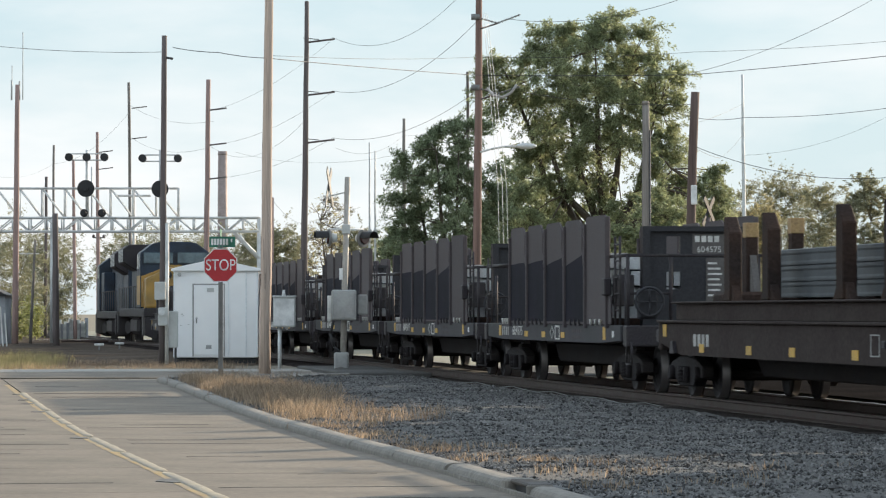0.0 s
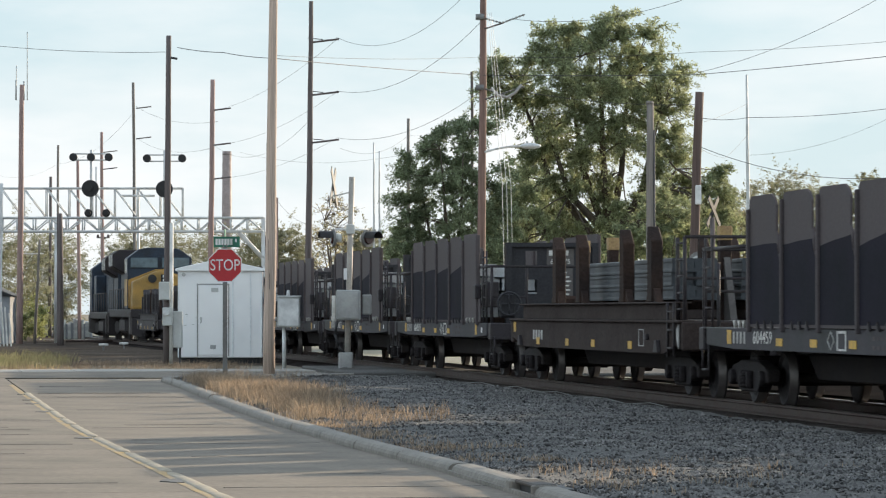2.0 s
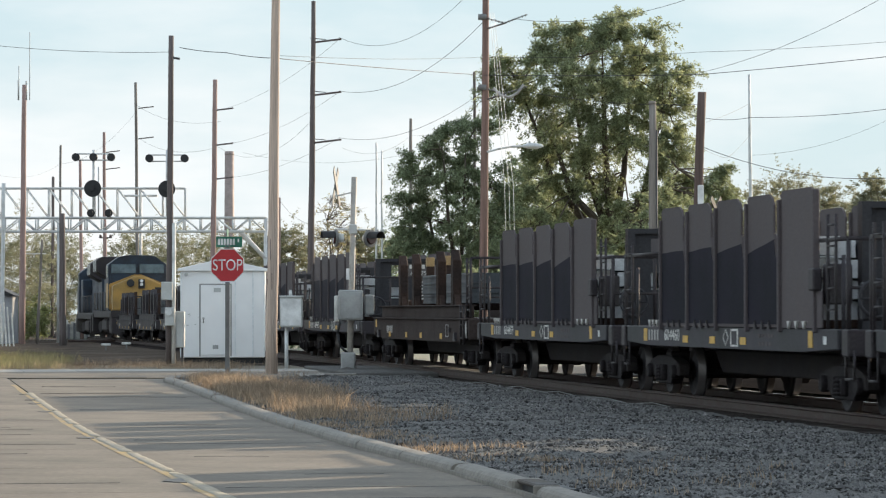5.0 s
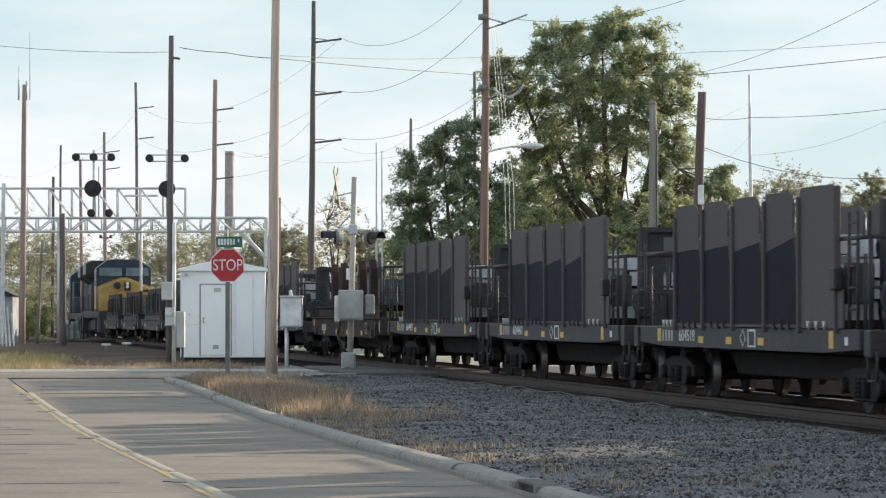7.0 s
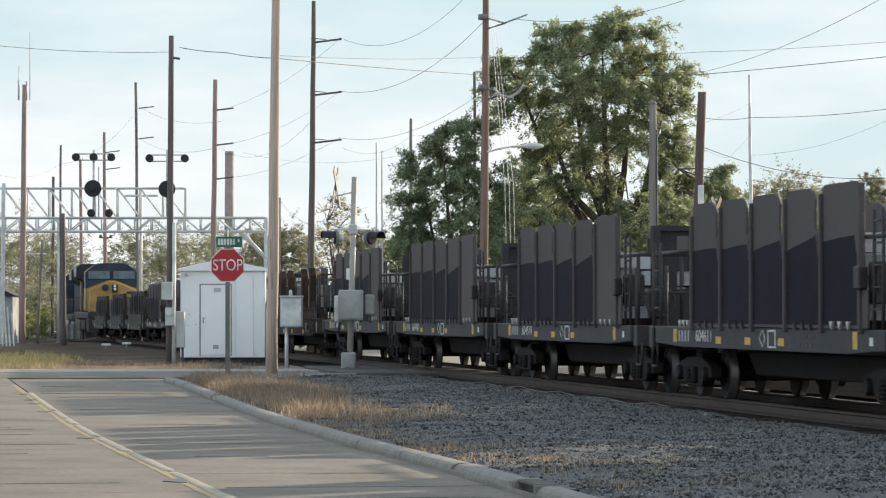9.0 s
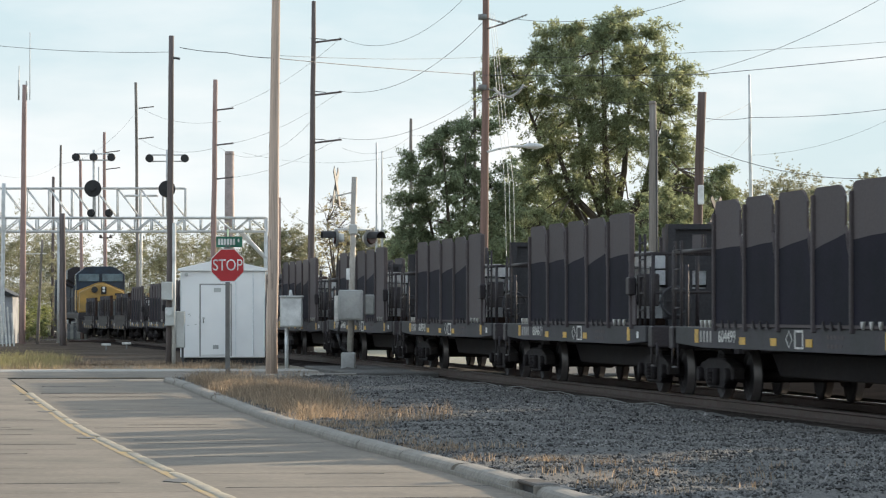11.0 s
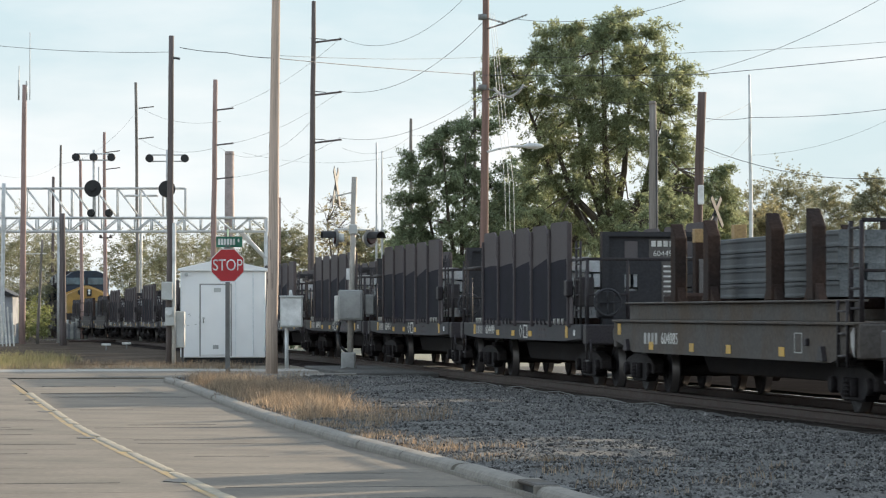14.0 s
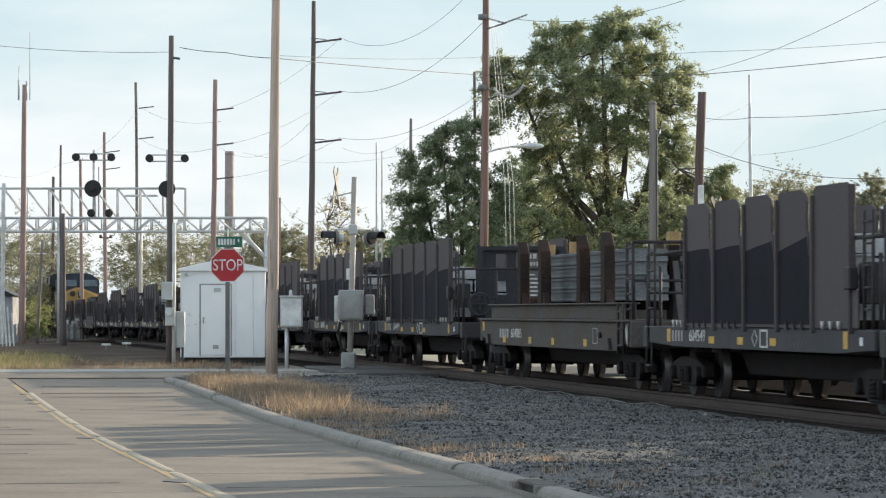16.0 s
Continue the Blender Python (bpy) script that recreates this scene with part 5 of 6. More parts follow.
part("side_case", chamfer(box(bmn(), .27, .50, -.15, .15, 1.301, 1.778), .03), M["case_grey"], sig)
part("side_case", chamfer(box(bmn(), -.44, -.34, -.1, .25, 1.128, 1.752), .02), M["white_post"], sig)
part("junction", chamfer(box(bmn(), -.10, .10, -.12, .02, 3.252 - .06, 3.425), .02), M["cabinet"], sig)
part("tag", chamfer(box(bmn(), -.16, -.08, -.09, -.07, 2.124, 2.389), .004), M["sign_white"], sig)
part("lamp_bar", tube(bmn(), (-.40, -.1, 3.305), (.42, .12, 3.305), .025, None, 8), M["galv"], sig)


def flasher(parent, m):
    f = part("flasher", tube(bmn(), (0, 0, 0), (0, .05, 0), .21, None, 24), M["post_grey"], parent, "black round lamp shield", m)
    part("lens", tube(bmn(), (0, -.05, 0), (0, 0, 0), .13, .15, 20), M["lens"], f)
    bm = bmn()
    n = 12
    for i in range(n):
        a0, a1 = math.pi * i / n, math.pi * (i + 1) / n
        q = [(.16 * math.cos(a), y, .16 * math.sin(a)) for a in (a0, a1) for y in (-.32, 0)]
        v = [bm.verts.new(p) for p in (q[0], q[1], q[3], q[2])]
        bm.faces.new(v)
        v = [bm.verts.new((p[0] * .95, p[1], p[2] * .95)) for p in (q[2], q[3], q[1], q[0])]
        bm.faces.new(v)
    part("hood", bm, M["black"], f)
    part("back", tube(bmn(), (0, .05, 0), (0, .2, 0), .12, .10, 14), M["cabinet"], f)
    return f


flasher(sig, pose(-.42, -.12, 3.106, 0, 0, -78))
flasher(sig, pose(.42, .12, 3.10, 0, 0, 48))
# crossbuck, almost edge on
cb = part("crossbuck", tube(bmn(), (0, -.02, 0), (0, .02, 0), .05, None, 8), M["galv"], sig, "crossbuck boards seen nearly edge on", pose(-.40, 0, 4.288, 0, 0, 82))
for a in (45, -45):
    part("board", box(bmn(), -.6, .6, -.01, .01, -.09, .09), M["post_grey"], cb, m=pose(0, -.02 if a > 0 else .02, 0, 0, a, 0))
part("bracket", bar(bmn(), (-.40, 0, 4.089), (0, 0, 4.182), .03), M["galv"], sig)
bm = bmn()
arc = [(-.30, -.2, 1.128), (-.36, -.2, .85), (-.28, -.2, .55), (-.12, -.15, .40)]
for u, v in zip(arc, arc[1:]):
    tube(bm, u, v, .03, None, 8)
part("conduit", bm, M["black"], sig)
mound = solid("gravel_mound", sheet("gravel_mound", steps((-.9, .9, .12)), steps((-.7, .7, .12)),
              lambda x, y: -.1 + .24 * math.exp(-(x * x * 2.2 + y * y * 3)) + rough(x, y, 9, .03), M["gravel"]), None, pose(-2.178, MD - .1, .0),
              "mound of gravel round a signal foot", "gravel", kind="stuff")

# the signal on the far side of the track: two crossbuck boards show above the cars
sig2 = thing("crossing_signal", pose(6.251, 84, 0), "dark far-side crossing signal with narrow crossbuck", "crossing signal")
part("mast", tube(bmn(), (0, 0, -.1), (0, 0, 3.599), .06, None, 10), M["wood_dark"], sig2)
cb = part("crossbuck", tube(bmn(), (0, -.02, 0), (0, .02, 0), .05, None, 8), M["galv"], sig2, "", pose(.02, 0, 3.728, 0, 0, 62))
for a in (45, -45):
    part("board", box(bmn(), -.46, .46, -.01, .01, -.06, .06), M["black_steel"], cb, m=pose(0, -.02 if a > 0 else .02, 0, 0, a, 0))
part("lamp_bar", tube(bmn(), (-.35, 0, 2.6), (.35, 0, 2.6), .03, None, 8), M["galv"], sig2)
for x in (-.33, .33):
    flasher(sig2, pose(x, 0, 2.6, 0, 0, 160))

# ---- signal gantry ----
GD = 205.0
gm = 0.032


def truss(parent, x0, x1, z0, z1, y0, y1, n, w):
    for y in (y0, y1):
        for z in (z0, z1):
            part("chord", bar(bmn(), (x0, y, z), (x1, y, z), w), M["galv"], parent)
    for i in range(n):
        a, b = x0 + (x1 - x0) * i / n, x0 + (x1 - x0) * (i + 1) / n
        for y in (y0, y1):
            part("upright", bar(bmn(), (a, y, z0), (a, y, z1), w * .7), M["galv"], parent)
            part("diagonal", bar(bmn(), (a, y, z1 if i % 2 == 0 or n < 12 else z0), (b, y, z0 if i % 2 == 0 or n < 12 else z1), w * .6), M["galv"], parent)


def gx(x):
    return (x - 784) * gm


def gz(y):
    return 1.42 - (y - 553) * gm


gantry = thing("signal_gantry", pose(0, GD, 0), "pale galvanised railway signal bridge of steel trusses", "signal gantry")
truss(gantry, gx(-70), gx(475), gz(412), gz(388), -.6, .6, 19, .12)
truss(gantry, gx(-70), gx(331), gz(387), gz(335), .9, 1.7, 10, .10)
part("end_frame", bar(bmn(), (gx(331), .9, gz(388)), (gx(331), .9, gz(335)), .13), M["galv"], gantry)
part("walkway", box(bmn(), gx(-70), gx(331), .9, 1.7, gz(389), gz(386)), M["galv"], gantry)
part("knee_brace", bar(bmn(), (gx(430), 0, gz(412)), (gx(475), 0, gz(460)), .22), M["galv"], gantry)
for x in (474, 112):
    part("leg", bar(bmn(), (gx(x), 0, fall(GD)), (gx(x), 0, gz(388)), .22), M["galv"], gantry)


def signal_head(name, cx, cy, r, label, y=.6):
    h = thing(name, pose(gx(cx), GD + y, gz(cy)), label, "railway signal")
    part("target", tube(bmn(), (0, -.05, 0), (0, .02, 0), r, None, 24), M["black"], h)
    part("hood", tube(bmn(), (0, -.35, 0), (0, -.05, 0), .14, .14, 12), M["black"], h)
    return h


def lamp_row(cx, cy, xs, top, low):
    row = thing("signal_mast", pose(gx(cx), GD + .5, 0), "signal mast with a row of dark round lamps", "railway signal")
    part("mast", bar(bmn(), (0, 0, gz(low)), (0, 0, gz(top)), .13), M["galv"], row)
    part("mast", bar(bmn(), (.28, 0, gz(low)), (.28, 0, gz(top + 30)), .08), M["galv"], row)
    for z in (cy - 6, cy + 5):
        part("cross_bar", bar(bmn(), (gx(xs[0]) - gx(cx), 0, gz(z)), (gx(xs[-1]) - gx(cx), 0, gz(z)), .07), M["galv"], row)
    for x in xs:
        part("lamp", tube(bmn(), (gx(x) - gx(cx), -.25, gz(cy)), (gx(x) - gx(cx), .1, gz(cy)), 7 * gm, None, 18), M["black"], row)
    return row


lamp_row(171, 281, (140, 171, 202), 268, 388)
lamp_row(300, 283, (269, 331), 268, 388)
signal_head("searchlight_signal", 170, 336, 15 * gm, "large round black signal target on a gantry", y=.3)
signal_head("searchlight_signal", 300, 337, 15 * gm, "large round black signal target on a gantry", y=.3)
signal_head("searchlight_signal", 170, 380, 7 * gm, "small round black signal on a gantry", y=-.7)
signal_head("searchlight_signal", 201, 380, 7 * gm, "small round black signal on a gantry", y=-.7)
tpole = thing("t_pole", pose(gx(245), GD + 4, 0), "steel pole with a cross arm beyond the gantry", "pole")
part("shaft", tube(bmn(), (0, 0, fall(GD)), (0, 0, gz(345)), .08, None, 8), M["galv"], tpole)
part("cross_arm", bar(bmn(), (-.95, 0, gz(345)), (.95, 0, gz(345)), .12), M["galv"], tpole)

# small yard things far to the side
for x, h in ((5, 2.0), (12, 2.1), (18, 1.9), (25, 1.6)):
    solid("white_post", chamfer(box(bmn(), -.035, .035, -.035, .035, 0, h), .01), M["white_post"], pose(-21.183 + x * 0.027, 175, fall(175), 0, -4, 0), "leaning white post in the weeds", "post", "white posts")
hut = thing("hut", pose(-24.363, 200, fall(200)), "grey sided hut with a dark roof", "hut")
part("wall", box(bmn(), -2, 1.0, -1.5, 1.5, 0, 2.6), M["house"], hut)
part("roof", chamfer(prism(bmn(), [(-2.2, 2.6), (1.2, 2.6), (-.5, 3.4)], 1, -1.7, 1.7), .02), M["black"], hut)
rs = random.Random(12)
for i in range(16):
    x = 118 + i * 3.6
    solid("fence_board", chamfer(box(bmn(), -.12, .12, -.02, .02, 0, rs.uniform(1.0, 1.5)), .01), M["white_post" if i % 3 else "house"], pose((x - 784) * 0.039, 250, fall(250)),
          "weathered pale fence board", "fence", "yard fence boards")
# a sunlit strip of ground, put in as a pale sheet
solid("pale_path", sheet("pale_path", steps((-26.5, -16.5, .8)), [234.6, 235.5, 236.4], lambda x, y: fall(y) + .03 + rough(x, y, .9, .02), M["pale"]), None, I4,
      "pale strip standing in for sunlit ground across the yard", "path", kind="structure")
side_track = solid("side_track", bar(bar(bmn(), (-22, 0, 0), (-16.5, 0, 0), .12), (-22, 1.4, 0), (-16.4, 1.4, 0), .12), M["rail"], pose(0, 215, fall(215) + .05), "bright rails of a side track", "track", kind="structure")


for x, d in ((188, 152), (224, 160)):
    mk = thing("marker_stand", pose((x - 784) * d / 6477, d, fall(d)), "low white T shape beside the yard track", "marker", "yard markers")
    part("stake", box(bmn(), -.03, .03, -.03, .03, -.1, .20), M["post_grey"], mk)
    part("target", chamfer(box(bmn(), -.20, .20, -.05, .05, .18, .27), .02), M["white_post"], mk)


# ---- plants ----
def leaves(name, centres, n, size, seed, material, squash=.8, tilt=.6):
    """Loose leaf sprays round the given centres (x, y, z, r)."""
    rs = np.random.RandomState(seed)
    c = np.array(centres, float)
    wts = c[:, 3] ** 2
    pick = rs.choice(len(c), n, p=wts / wts.sum())
    d = rs.normal(size=(n, 3))
    d /= np.linalg.norm(d, axis=1)[:, None]
    rad = c[pick, 3] * np.abs(rs.normal(0, .68, n))
    pos = c[pick, :3] + d * rad[:, None] * np.array([1, 1, squash])
    u = rs.normal(size=(n, 3))
    u[:, 2] *= tilt
    u /= np.linalg.norm(u, axis=1)[:, None]
    w = np.cross(u, rs.normal(size=(n, 3)))
    w /= np.linalg.norm(w, axis=1)[:, None]
    sz = size * rs.uniform(.6, 1.5, n)
    u *= sz[:, None]
    w *= (sz * rs.uniform(.20, .38, n))[:, None]
    V = np.stack([pos - u, pos + w * .9 - u * .1, pos + u, pos - w * .9 + u * .1], 1).reshape(-1, 3)
    Fc = np.arange(4 * n).reshape(-1, 4)
    return soup(name, V.tolist(), Fc.tolist(), material)


def tree(x, y, z, h, w, seed, material, label, lobes=22, n=9000, size=.22, trunk=.35, start=.25, bare=0.0, shape=None):
    rs = random.Random(seed)
    t = thing("tree", pose(x, y, z), label, "tree")
    cents = []
    fork = h * start
    bm = loft(bmn(), [(0, 0, -.3), (.03 * w * .1, 0, fork * .5), (rs.uniform(-.1, .1), 0, fork)], [trunk * 1.15, trunk * .9, trunk * .75], 10)
    limbs = []
    for i in range(7):
        a = i * .9 + rs.uniform(-.3, .3)
        e = Vector((math.cos(a) * w * rs.uniform(.1, .3), math.sin(a) * w * .2, h * rs.uniform(.55, .85)))
        k = Vector((e.x * .35, e.y * .35, fork + (e.z - fork) * .4))
        loft(bm, [(0, 0, fork * .85), k, e], [trunk * .45, trunk * .26, trunk * .06], 6)
        limbs += [k, k.lerp(e, .5), e]
    for i in range(lobes):
        if shape:
            fx, fz, fr = shape[i % len(shape)]
            q = Vector((fx * w + rs.uniform(-.05, .05) * w, rs.uniform(-.3, .3) * w * .8, fz * h + rs.uniform(-.03, .03) * h))
            r = fr * w * rs.uniform(.75, 1.15)
        else:
            a, k = rs.uniform(0, 6.283), rs.uniform(.15, 1)
            zz = rs.uniform(start * .6, .93)
            prof = math.sin(math.pi * min(1, max(0.05, (zz - start * .3) / (1.02 - start * .3)))) ** .5
            q = Vector((math.cos(a) * k * w * .42 * prof, math.sin(a) * k * w * .42 * prof, zz * h))
            r = w * rs.uniform(.10, .20)
        cents.append((*q, r))
        near = min(limbs, key=lambda v: (v - q).length)
        mid = near.lerp(q, .5) + Vector((rs.uniform(-.1, .1), rs.uniform(-.1, .1), rs.uniform(-.05, .2))) * r * 2
        loft(bm, [near, mid, q], [trunk * .11, trunk * .07, trunk * .03], 5)
        for j in range(3 if not bare else 12):
            e = q + Vector((rs.uniform(-1, 1), rs.uniform(-1, 1), rs.uniform(-.3, 1))) * r * .9
            loft(bm, [q.lerp(mid, rs.uniform(0, .4)), e], [trunk * .035, .008], 4)
    part("trunk", bm, M["bark"], t, "bark-covered trunk and limbs")
    # drawn-out sprays break the lobes up
    fine = []
    for (a, b, c, r) in cents:
        for j in range(10):
            v = Vector((rs.gauss(0, 1), rs.gauss(0, 1), rs.gauss(0, .8))).normalized() * r * rs.uniform(.2, 1.3)
            g = (v.normalized() * .7 + Vector((rs.gauss(0, .6), rs.gauss(0, .6), rs.gauss(.15, .45)))).normalized() * r * .24
            rr = r * rs.uniform(.22, .46)
            for k in range(4):
                fine.append((a + v.x + g.x * k, b + v.y + g.y * k, c + v.z + g.z * k, rr * (1 - .22 * k)))
    part("crown", leaves("crown", fine, n, size, seed, M[material], .7), None, t, "uneven leafy crown")
    return t


def feathered(x, y, rows, holes, seed, material, label, forks, trunk=.4, clump=.66, layers=2, twigs=15, n=84, size=.062, depth=.38):
    """A broad crown of drooping sprays on clumps: rows of (height, from, to) across, round holes of (across, height, radius)."""
    rs = random.Random(seed)
    nr = np.random.RandomState(seed)
    t = thing("tree", pose(x, y, -.2), label, "tree")
    top = max(r[0] for r in rows)
    mid = sum(r[1] + r[2] for r in rows) / (2 * len(rows))
    base = forks[0][0]
    bm = loft(bmn(), [(base, 0, -.2), (base + .1, 0, 1.6), (base, .1, forks[0][1])], [trunk * 1.2, trunk, trunk * .8], 10)
    limbs = []
    for fx, fz in forks[1:]:
        e = Vector((fx, rs.uniform(-1.6, 1.6), fz))
        st = Vector((base, .05, forks[0][1] * rs.uniform(.75, .98)))
        k = st.lerp(e, .45) + Vector(((e.x - base) * .18, 0, -.2))
        loft(bm, [st, k, k.lerp(e, .55) + Vector((0, 0, .25)), e], [trunk * .55, trunk * .36, trunk * .22, trunk * .06], 7)
        limbs += [k, k.lerp(e, .3), k.lerp(e, .6), e]
    cents = []
    for z, x0, x1 in rows:
        k = max(1, round((x1 - x0) / (clump * 1.5)))
        half = (x1 - x0) / 2
        for i in range(k + 1):
            for j in range(layers):
                q = Vector((x0 + (x1 - x0) * i / k + rs.uniform(-.3, .3), 0, z + rs.uniform(-.35, .3)))
                side = (q.x - (x0 + x1) / 2) / max(.5, half)
                q.y = rs.uniform(-1, 1) * max(.25, math.sqrt(max(0, 1 - side * side))) * max(half, 1.5) * depth * 2
                if rs.random() < .10 or any(math.hypot(q.x - a, q.z - b) < r + clump * .7 for a, b, r in holes):
                    continue
                cents.append((q, clump * rs.uniform(.65, 1.3)))
    pos, ax, sz = [], [], []
    for q, r in cents:
        near = min(limbs, key=lambda v: (v - q).length)
        loft(bm, [near, near.lerp(q, .5) + Vector((0, 0, rs.uniform(-.1, .35))), q], [trunk * .12, trunk * .08, trunk * .035], 5)
        out = Vector((q.x - mid, q.y, (q.z - top * .55) * .6)).normalized()
        for j in range(twigs):
            d = (Vector((rs.gauss(0, 1), rs.gauss(0, 1), rs.gauss(.12, .8))).normalized() + out * .55).normalized()
            l = r * rs.uniform(.7, 2.0)
            u = nr.uniform(.05, 1, n) ** .8
            bend = np.outer(u * u * l * .38, (0, 0, -1))
            at = np.array(q) + np.outer(u * l, np.array(d)) + bend + nr.normal(size=(n, 3)) * (.055 + .13 * r * (1 - u))[:, None]
            pos.append(at)
            ax.append(np.array(d) * .9 + nr.normal(size=(n, 3)) * .75 + np.array((0, 0, -.45)))
            sz.append(size * nr.uniform(.6, 1.5, n))
    part("trunk", bm, M["bark"], t, "dark trunk forking into long limbs")
    pos, ax, sz = np.concatenate(pos), np.concatenate(ax), np.concatenate(sz)
    ax /= np.linalg.norm(ax, axis=1)[:, None]
    wd = np.cross(ax, nr.normal(size=ax.shape))
    wd /= np.linalg.norm(wd, axis=1)[:, None]
    u, w = ax * sz[:, None], wd * (sz * nr.uniform(.26, .46, len(sz)))[:, None]
    V = np.stack([pos - u, pos + w - u * .1, pos + u, pos - w + u * .1], 1).reshape(-1, 3)
    part("crown", soup("crown", V.tolist(), np.arange(len(V)).reshape(-1, 4).tolist(), M[material]), None, t, "uneven crown of drooping leaf sprays")
    return t


TD = 165.0
feathered(6.65, TD, ((14.55, -.7, 1.7), (13.9, -1.6, 2.6), (13.2, -2.0, 3.0), (13.1, -3.8, -2.7), (12.4, -4.0, 4.2), (11.7, -4.0, 4.2), (10.95, -3.9, 4.1), (10.1, -2.9, 3.9), (9.35, -2.9, 4.1),
                     (8.6, -2.5, 4.1), (7.85, -2.6, .7), (7.75, 2.7, 5.5), (7.05, -3.6, .6), (7.0, 1.9, 5.8), (6.2, -4.1, 6.1), (5.4, -4.4, 6.2), (4.6, -4.4, 6.0), (3.8, -4.4, 5.0)),
          ((1.75, 8.1, .38), (-3.3, 9.6, .3), (-1.2, 8.1, .15)), 21, "leaf", "large green tree with a tall feathery crown behind the train",
          ((.95, 5.6), (-1.9, 9.6), (-.9, 12.6), (.5, 13.4), (1.9, 12.2), (3.3, 10.6), (3.9, 8.0), (-3.2, 11.8), (-3.4, 6.6)))
feathered(.39, 158, ((9.4, -.5, 1.3), (8.8, -1.1, 1.6), (8.1, -1.5, 1.7), (7.3, -1.7, 2.0), (6.6, -1.8, 2.2), (5.8, -1.8, 2.3), (5.0, -1.7, 2.4), (4.2, -1.6, 2.4), (3.4, -1.5, 2.4)),
          ((-.2, 8.6, .12), (1.5, 8.4, .2)), 22, "leaf_dark", "dark green tree beside a larger one", ((.3, 3.2), (-1.4, 7.6), (-.4, 8.6), (.6, 8.8), (1.6, 7.0)), .22, .52, 2, 14, 84, .06)
tree(4.408, 172, -.2, 8.763, 6.108, 23, "leaf_dark", "shaded green tree under a larger one", 28, 40000, .09, .2, .15)
tree(9.171, 150, -.2, 6.253, 4.632, 24, "leaf", "lower green tree behind the train", 28, 40000, .09, .18, .15)
tree(13.089, 180, -.2, 8.337, 3.057, 25, "leaf_olive", "narrow yellowish green tree", 20, 20000, .10, .16, .15)
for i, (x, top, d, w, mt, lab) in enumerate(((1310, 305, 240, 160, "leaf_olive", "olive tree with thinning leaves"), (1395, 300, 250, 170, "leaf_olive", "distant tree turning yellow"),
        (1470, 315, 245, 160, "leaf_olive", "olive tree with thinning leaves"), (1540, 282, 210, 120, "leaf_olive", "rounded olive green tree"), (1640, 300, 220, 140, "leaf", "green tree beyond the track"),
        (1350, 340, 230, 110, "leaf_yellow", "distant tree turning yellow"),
        (20, 408, 300, 190, "leaf_olive", "far-off olive tree with haze put into its leaf colour"), (105, 412, 310, 170, "leaf_olive", "far-off olive tree with haze put into its leaf colour"), (-60, 430, 290, 140, "leaf_olive", "far-off olive tree with haze put into its leaf colour"),
        (235, 420, 330, 140, "leaf_olive", "far-off olive tree with haze put into its leaf colour"), (310, 414, 320, 170, "leaf_olive", "far-off olive tree with haze put into its leaf colour"), (385, 412, 330, 140, "leaf_olive", "far-off olive tree with haze put into its leaf colour"),
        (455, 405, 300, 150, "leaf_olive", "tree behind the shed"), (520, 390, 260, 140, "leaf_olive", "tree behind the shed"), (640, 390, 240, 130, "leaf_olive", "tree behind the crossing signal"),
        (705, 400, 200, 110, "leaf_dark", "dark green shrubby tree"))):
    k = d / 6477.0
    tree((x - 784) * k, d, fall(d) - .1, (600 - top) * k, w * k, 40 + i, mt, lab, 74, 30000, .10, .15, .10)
# almost bare tree
tree(-5.544, 190, -.3, 8.214, 3.227, 70, "leaf_yellow", "nearly bare tree with few yellow leaves", 60, 3600, .08, .24, .3, 1.0)


def bush(x, y, z, w, h, seed, material, n, label):
    rs = random.Random(seed)
    cents = [(rs.uniform(-.5, .5) * w, rs.uniform(-.3, .3) * w, rs.uniform(.1, .85) * h, rs.uniform(.10, .22) * h) for _ in range(26)]
    return solid("bush", leaves("bush", cents, n, .10, seed, M[material], .9), None, pose(x, y, z), label, "bush", "brush beyond the crossing")


for i, (x, d, w, h, mt) in enumerate(((28, 215, 3.5, 2.4, "brush"), (48, 230, 2.4, 2.0, "brush"), (0, 225, 3.5, 2.2, "leaf_olive"), (-40, 215, 4, 2.4, "leaf_olive"),
                                       (500, 150, 2.2, 1.5, "leaf_dark"), (30, 240, 5, 2.6, "brush"), (26, 242, 4.2, 3.2, "brush"), (38, 262, 3.6, 3.0, "brush"))):
    bush((x - 784) * d / 6477, d, fall(d), w, h, 90 + i, mt, 2600, "bright yellow green roadside brush" if mt == "brush" else "olive green roadside brush")


for i, (x, d, w, h, mt) in enumerate(((735, 150, 4.0, 3.2, "leaf_dark"), (815, 146, 4.6, 3.6, "leaf_dark"), (905, 148, 4.6, 3.4, "leaf_dark"), (985, 145, 4.6, 3.8, "leaf"), (1070, 147, 4.6, 3.6, "leaf_dark"),
                                       (1150, 144, 4.4, 3.8, "leaf"), (1235, 146, 4.6, 3.6, "leaf"), (1320, 150, 4.4, 3.4, "leaf_olive"), (1410, 150, 4.6, 3.6, "leaf_olive"), (1500, 152, 4.6, 3.6, "leaf_olive"))):
    bush((x - 784) * d / 6477, d, fall(d), w, h, 190 + i, mt, 6500, "leafy undergrowth behind the railway track")


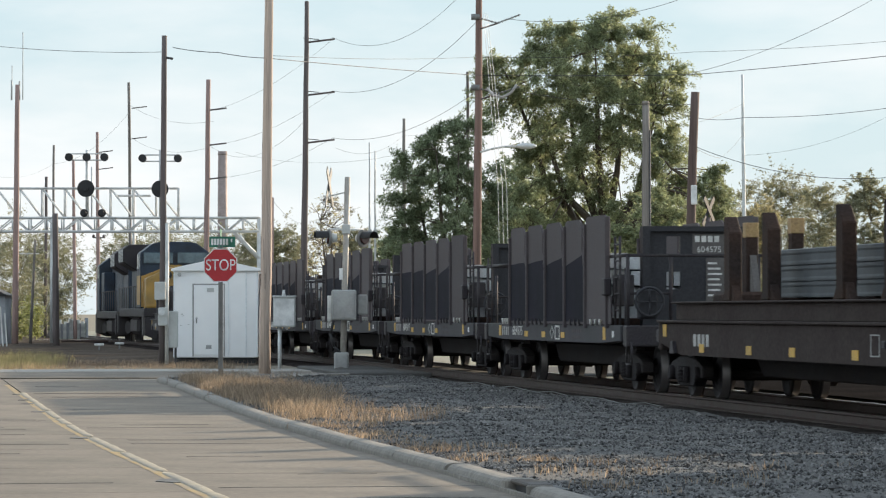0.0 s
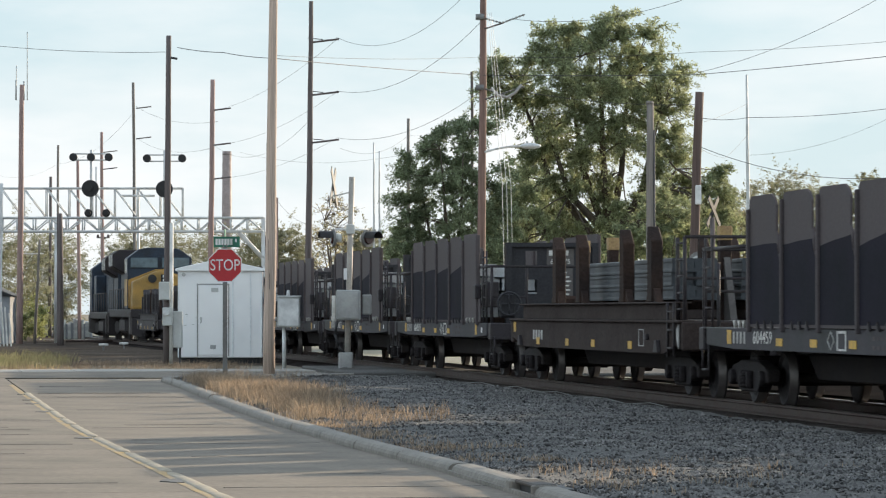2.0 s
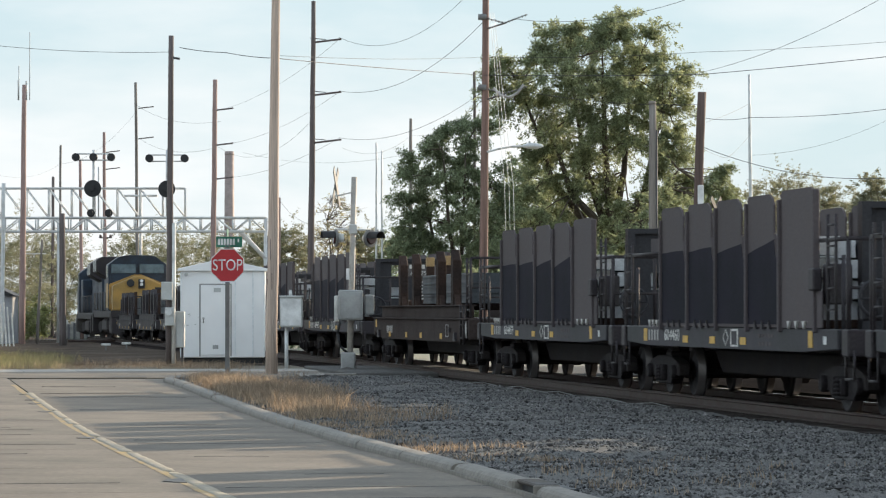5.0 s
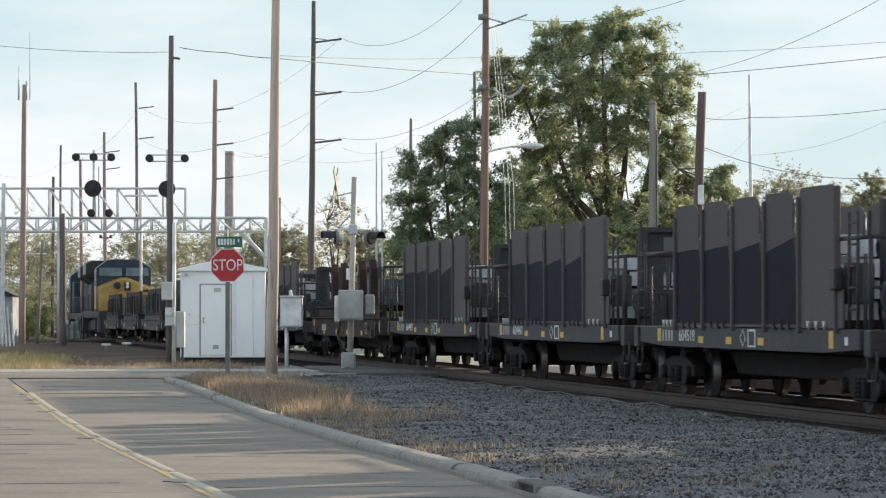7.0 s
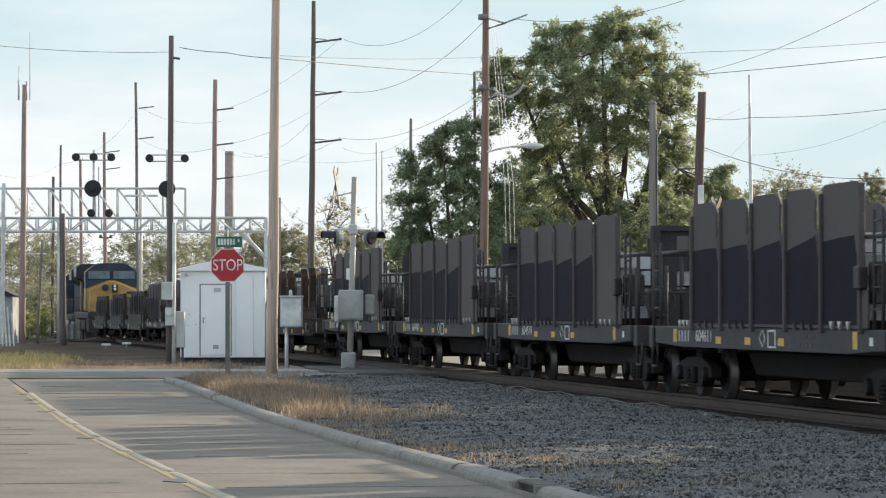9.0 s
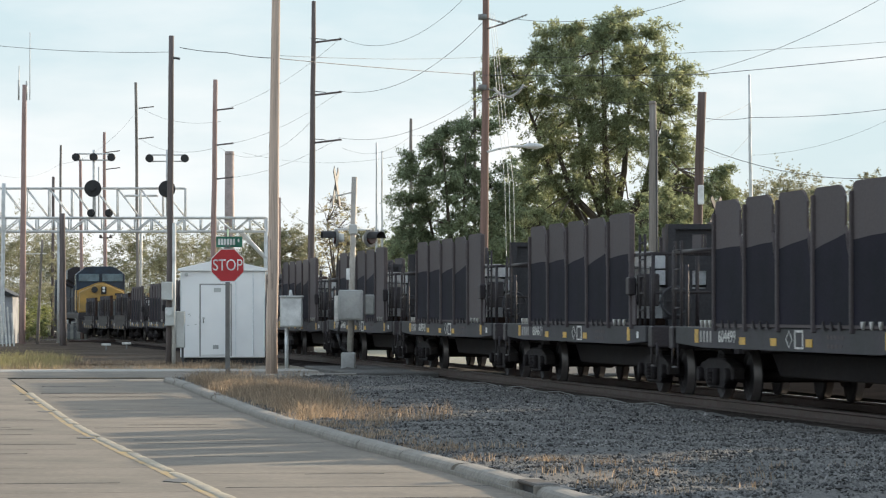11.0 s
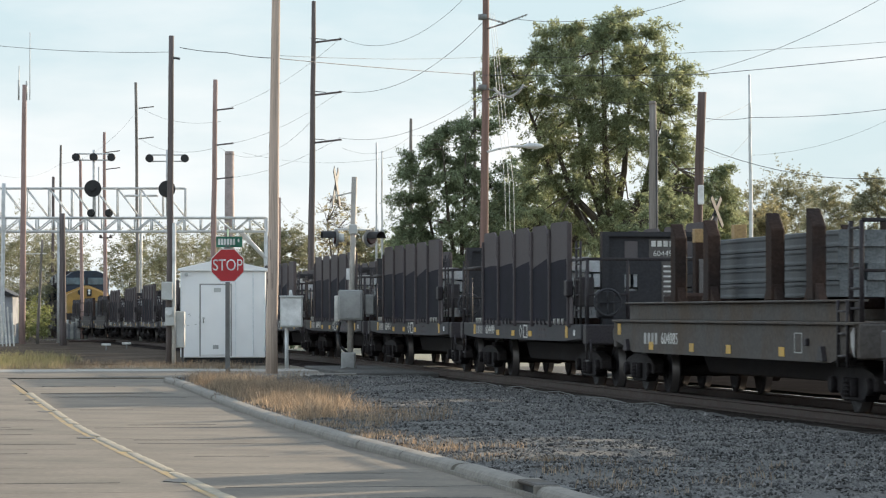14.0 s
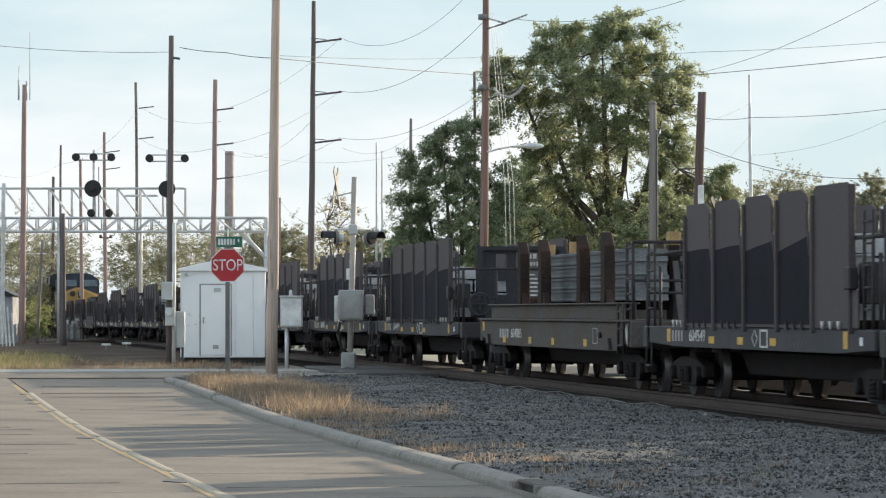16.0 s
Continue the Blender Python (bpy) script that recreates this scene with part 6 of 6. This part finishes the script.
def blades(name, patches, seed, material, label, m=None):
    """Tufts of thin upright blades: patches of (x, y, z, spread, height, count)."""
    rs = np.random.RandomState(seed)
    V, Fc = [], []
    k = 0
    for x, y, z, sp, h, n in patches:
        for _ in range(n):
            px, py = x + rs.normal() * sp, y + rs.normal() * sp
            a, hh = rs.uniform(0, 6.28), h * rs.uniform(.4, 1.15)
            lean = rs.normal(size=2) * .42 * hh
            w = rs.uniform(.002, .006)
            c, s_ = math.cos(a) * w, math.sin(a) * w
            V += [(px - c, py - s_, z - .03), (px + c, py + s_, z - .03), (px + lean[0] * .5 + c * .7, py + lean[1] * .5 + s_ * .7, z + hh * .6), (px + lean[0] * .5 - c * .7, py + lean[1] * .5 - s_ * .7, z + hh * .6),
                  (px + lean[0] * 1.3, py + lean[1] * 1.3, z + hh)]
            Fc += [(k, k + 1, k + 2, k + 3), (k + 3, k + 2, k + 4)]
            k += 5
    return solid(name, soup(name, V, Fc, M[material]), None, m if m is not None else T, label, "grass", kind="stuff")


rs = random.Random(31)
pat = []
for i in range(330):
    s = rs.triangular(43, 79, 64)
    b = .22 + bank_b(s) + abs(rs.gauss(0, .75))
    pat.append((b, s, bed_z(b, s), .15, rs.uniform(.06, .27), 60))
for i in range(90):
    s = rs.uniform(33, 48)
    b = .05 + bank_b(s) + abs(rs.gauss(0, .4))
    pat.append((b, s, bed_z(b, s), .10, rs.uniform(.03, .10), 26))
for i in range(26):
    s = rs.uniform(23, 38)
    b = .1 + bank_b(s) + abs(rs.gauss(0, .8))
    pat.append((b, s, bed_z(b, s), .08, rs.uniform(.03, .09), 14))
for i in range(20):
    s = rs.uniform(26, 34)
    b = .5 + bank_b(s) + abs(rs.gauss(0, 1.0))
    pat.append((b, s, bed_z(b, s), .12, rs.uniform(.04, .10), 18))
blades("dry_grass", pat, 3, "straw", "dry straw-coloured grass along the kerb")
pat = []
for i in range(420):
    y = rs.uniform(93, 112)
    x = rs.uniform(-.17, -.1035) * y
    pat.append((x, y, -.05 + fall(y), .3, rs.uniform(.15, .48), 34))
weeds = []
for i in range(260):
    x, y = rs.uniform(-11.2, -5.5), rs.uniform(91.5, 104)
    weeds.append((x, y, -.05 + fall(y), .3, rs.uniform(.05, .22), 26))
blades("dry_grass", weeds, 8, "straw", "low brown weeds on the bare verge", I4)
blades("green_grass", pat, 4, "grass", "rough green and tan verge grass beyond the cross street", I4)


# ---- what moves ----
def motions():
    times = [i * 1.0 for i in range(17)]
    for car, s0, number, kind in TRAIN:
        walk(car, [(t, on_track(s0 + SPEED * t)) for t in times])
    walk(engine_1, [(t, on_track(169.6 + SPEED * t) @ pose(0, 0, 0, 0, 0, 180)) for t in times])
    walk(engine_2, [(t, on_track(214.4 + SPEED * t)) for t in times])
    # the wheels roll: every front and every rear wheelset of a truck turns alike
    roll = math.degrees(SPEED / WHEEL_R)
    lead = {}
    for ob in scene.objects:
        if not (ob.name.startswith("wheelset") and ob.parent and ob.parent.name.startswith("truck")):
            continue
        y = round(ob.location.y, 3)
        if y not in lead:
            walk(ob, [(i / 15, pose(0, y, WHEEL_R, -roll * i / 15)) for i in range(241)])
            lead[y] = ob
        else:
            src = lead[y].animation_data
            ob.rotation_mode = "QUATERNION"
            own = ob.animation_data_create()
            own.action = src.action
            own.action_slot = src.action_slot


motions()
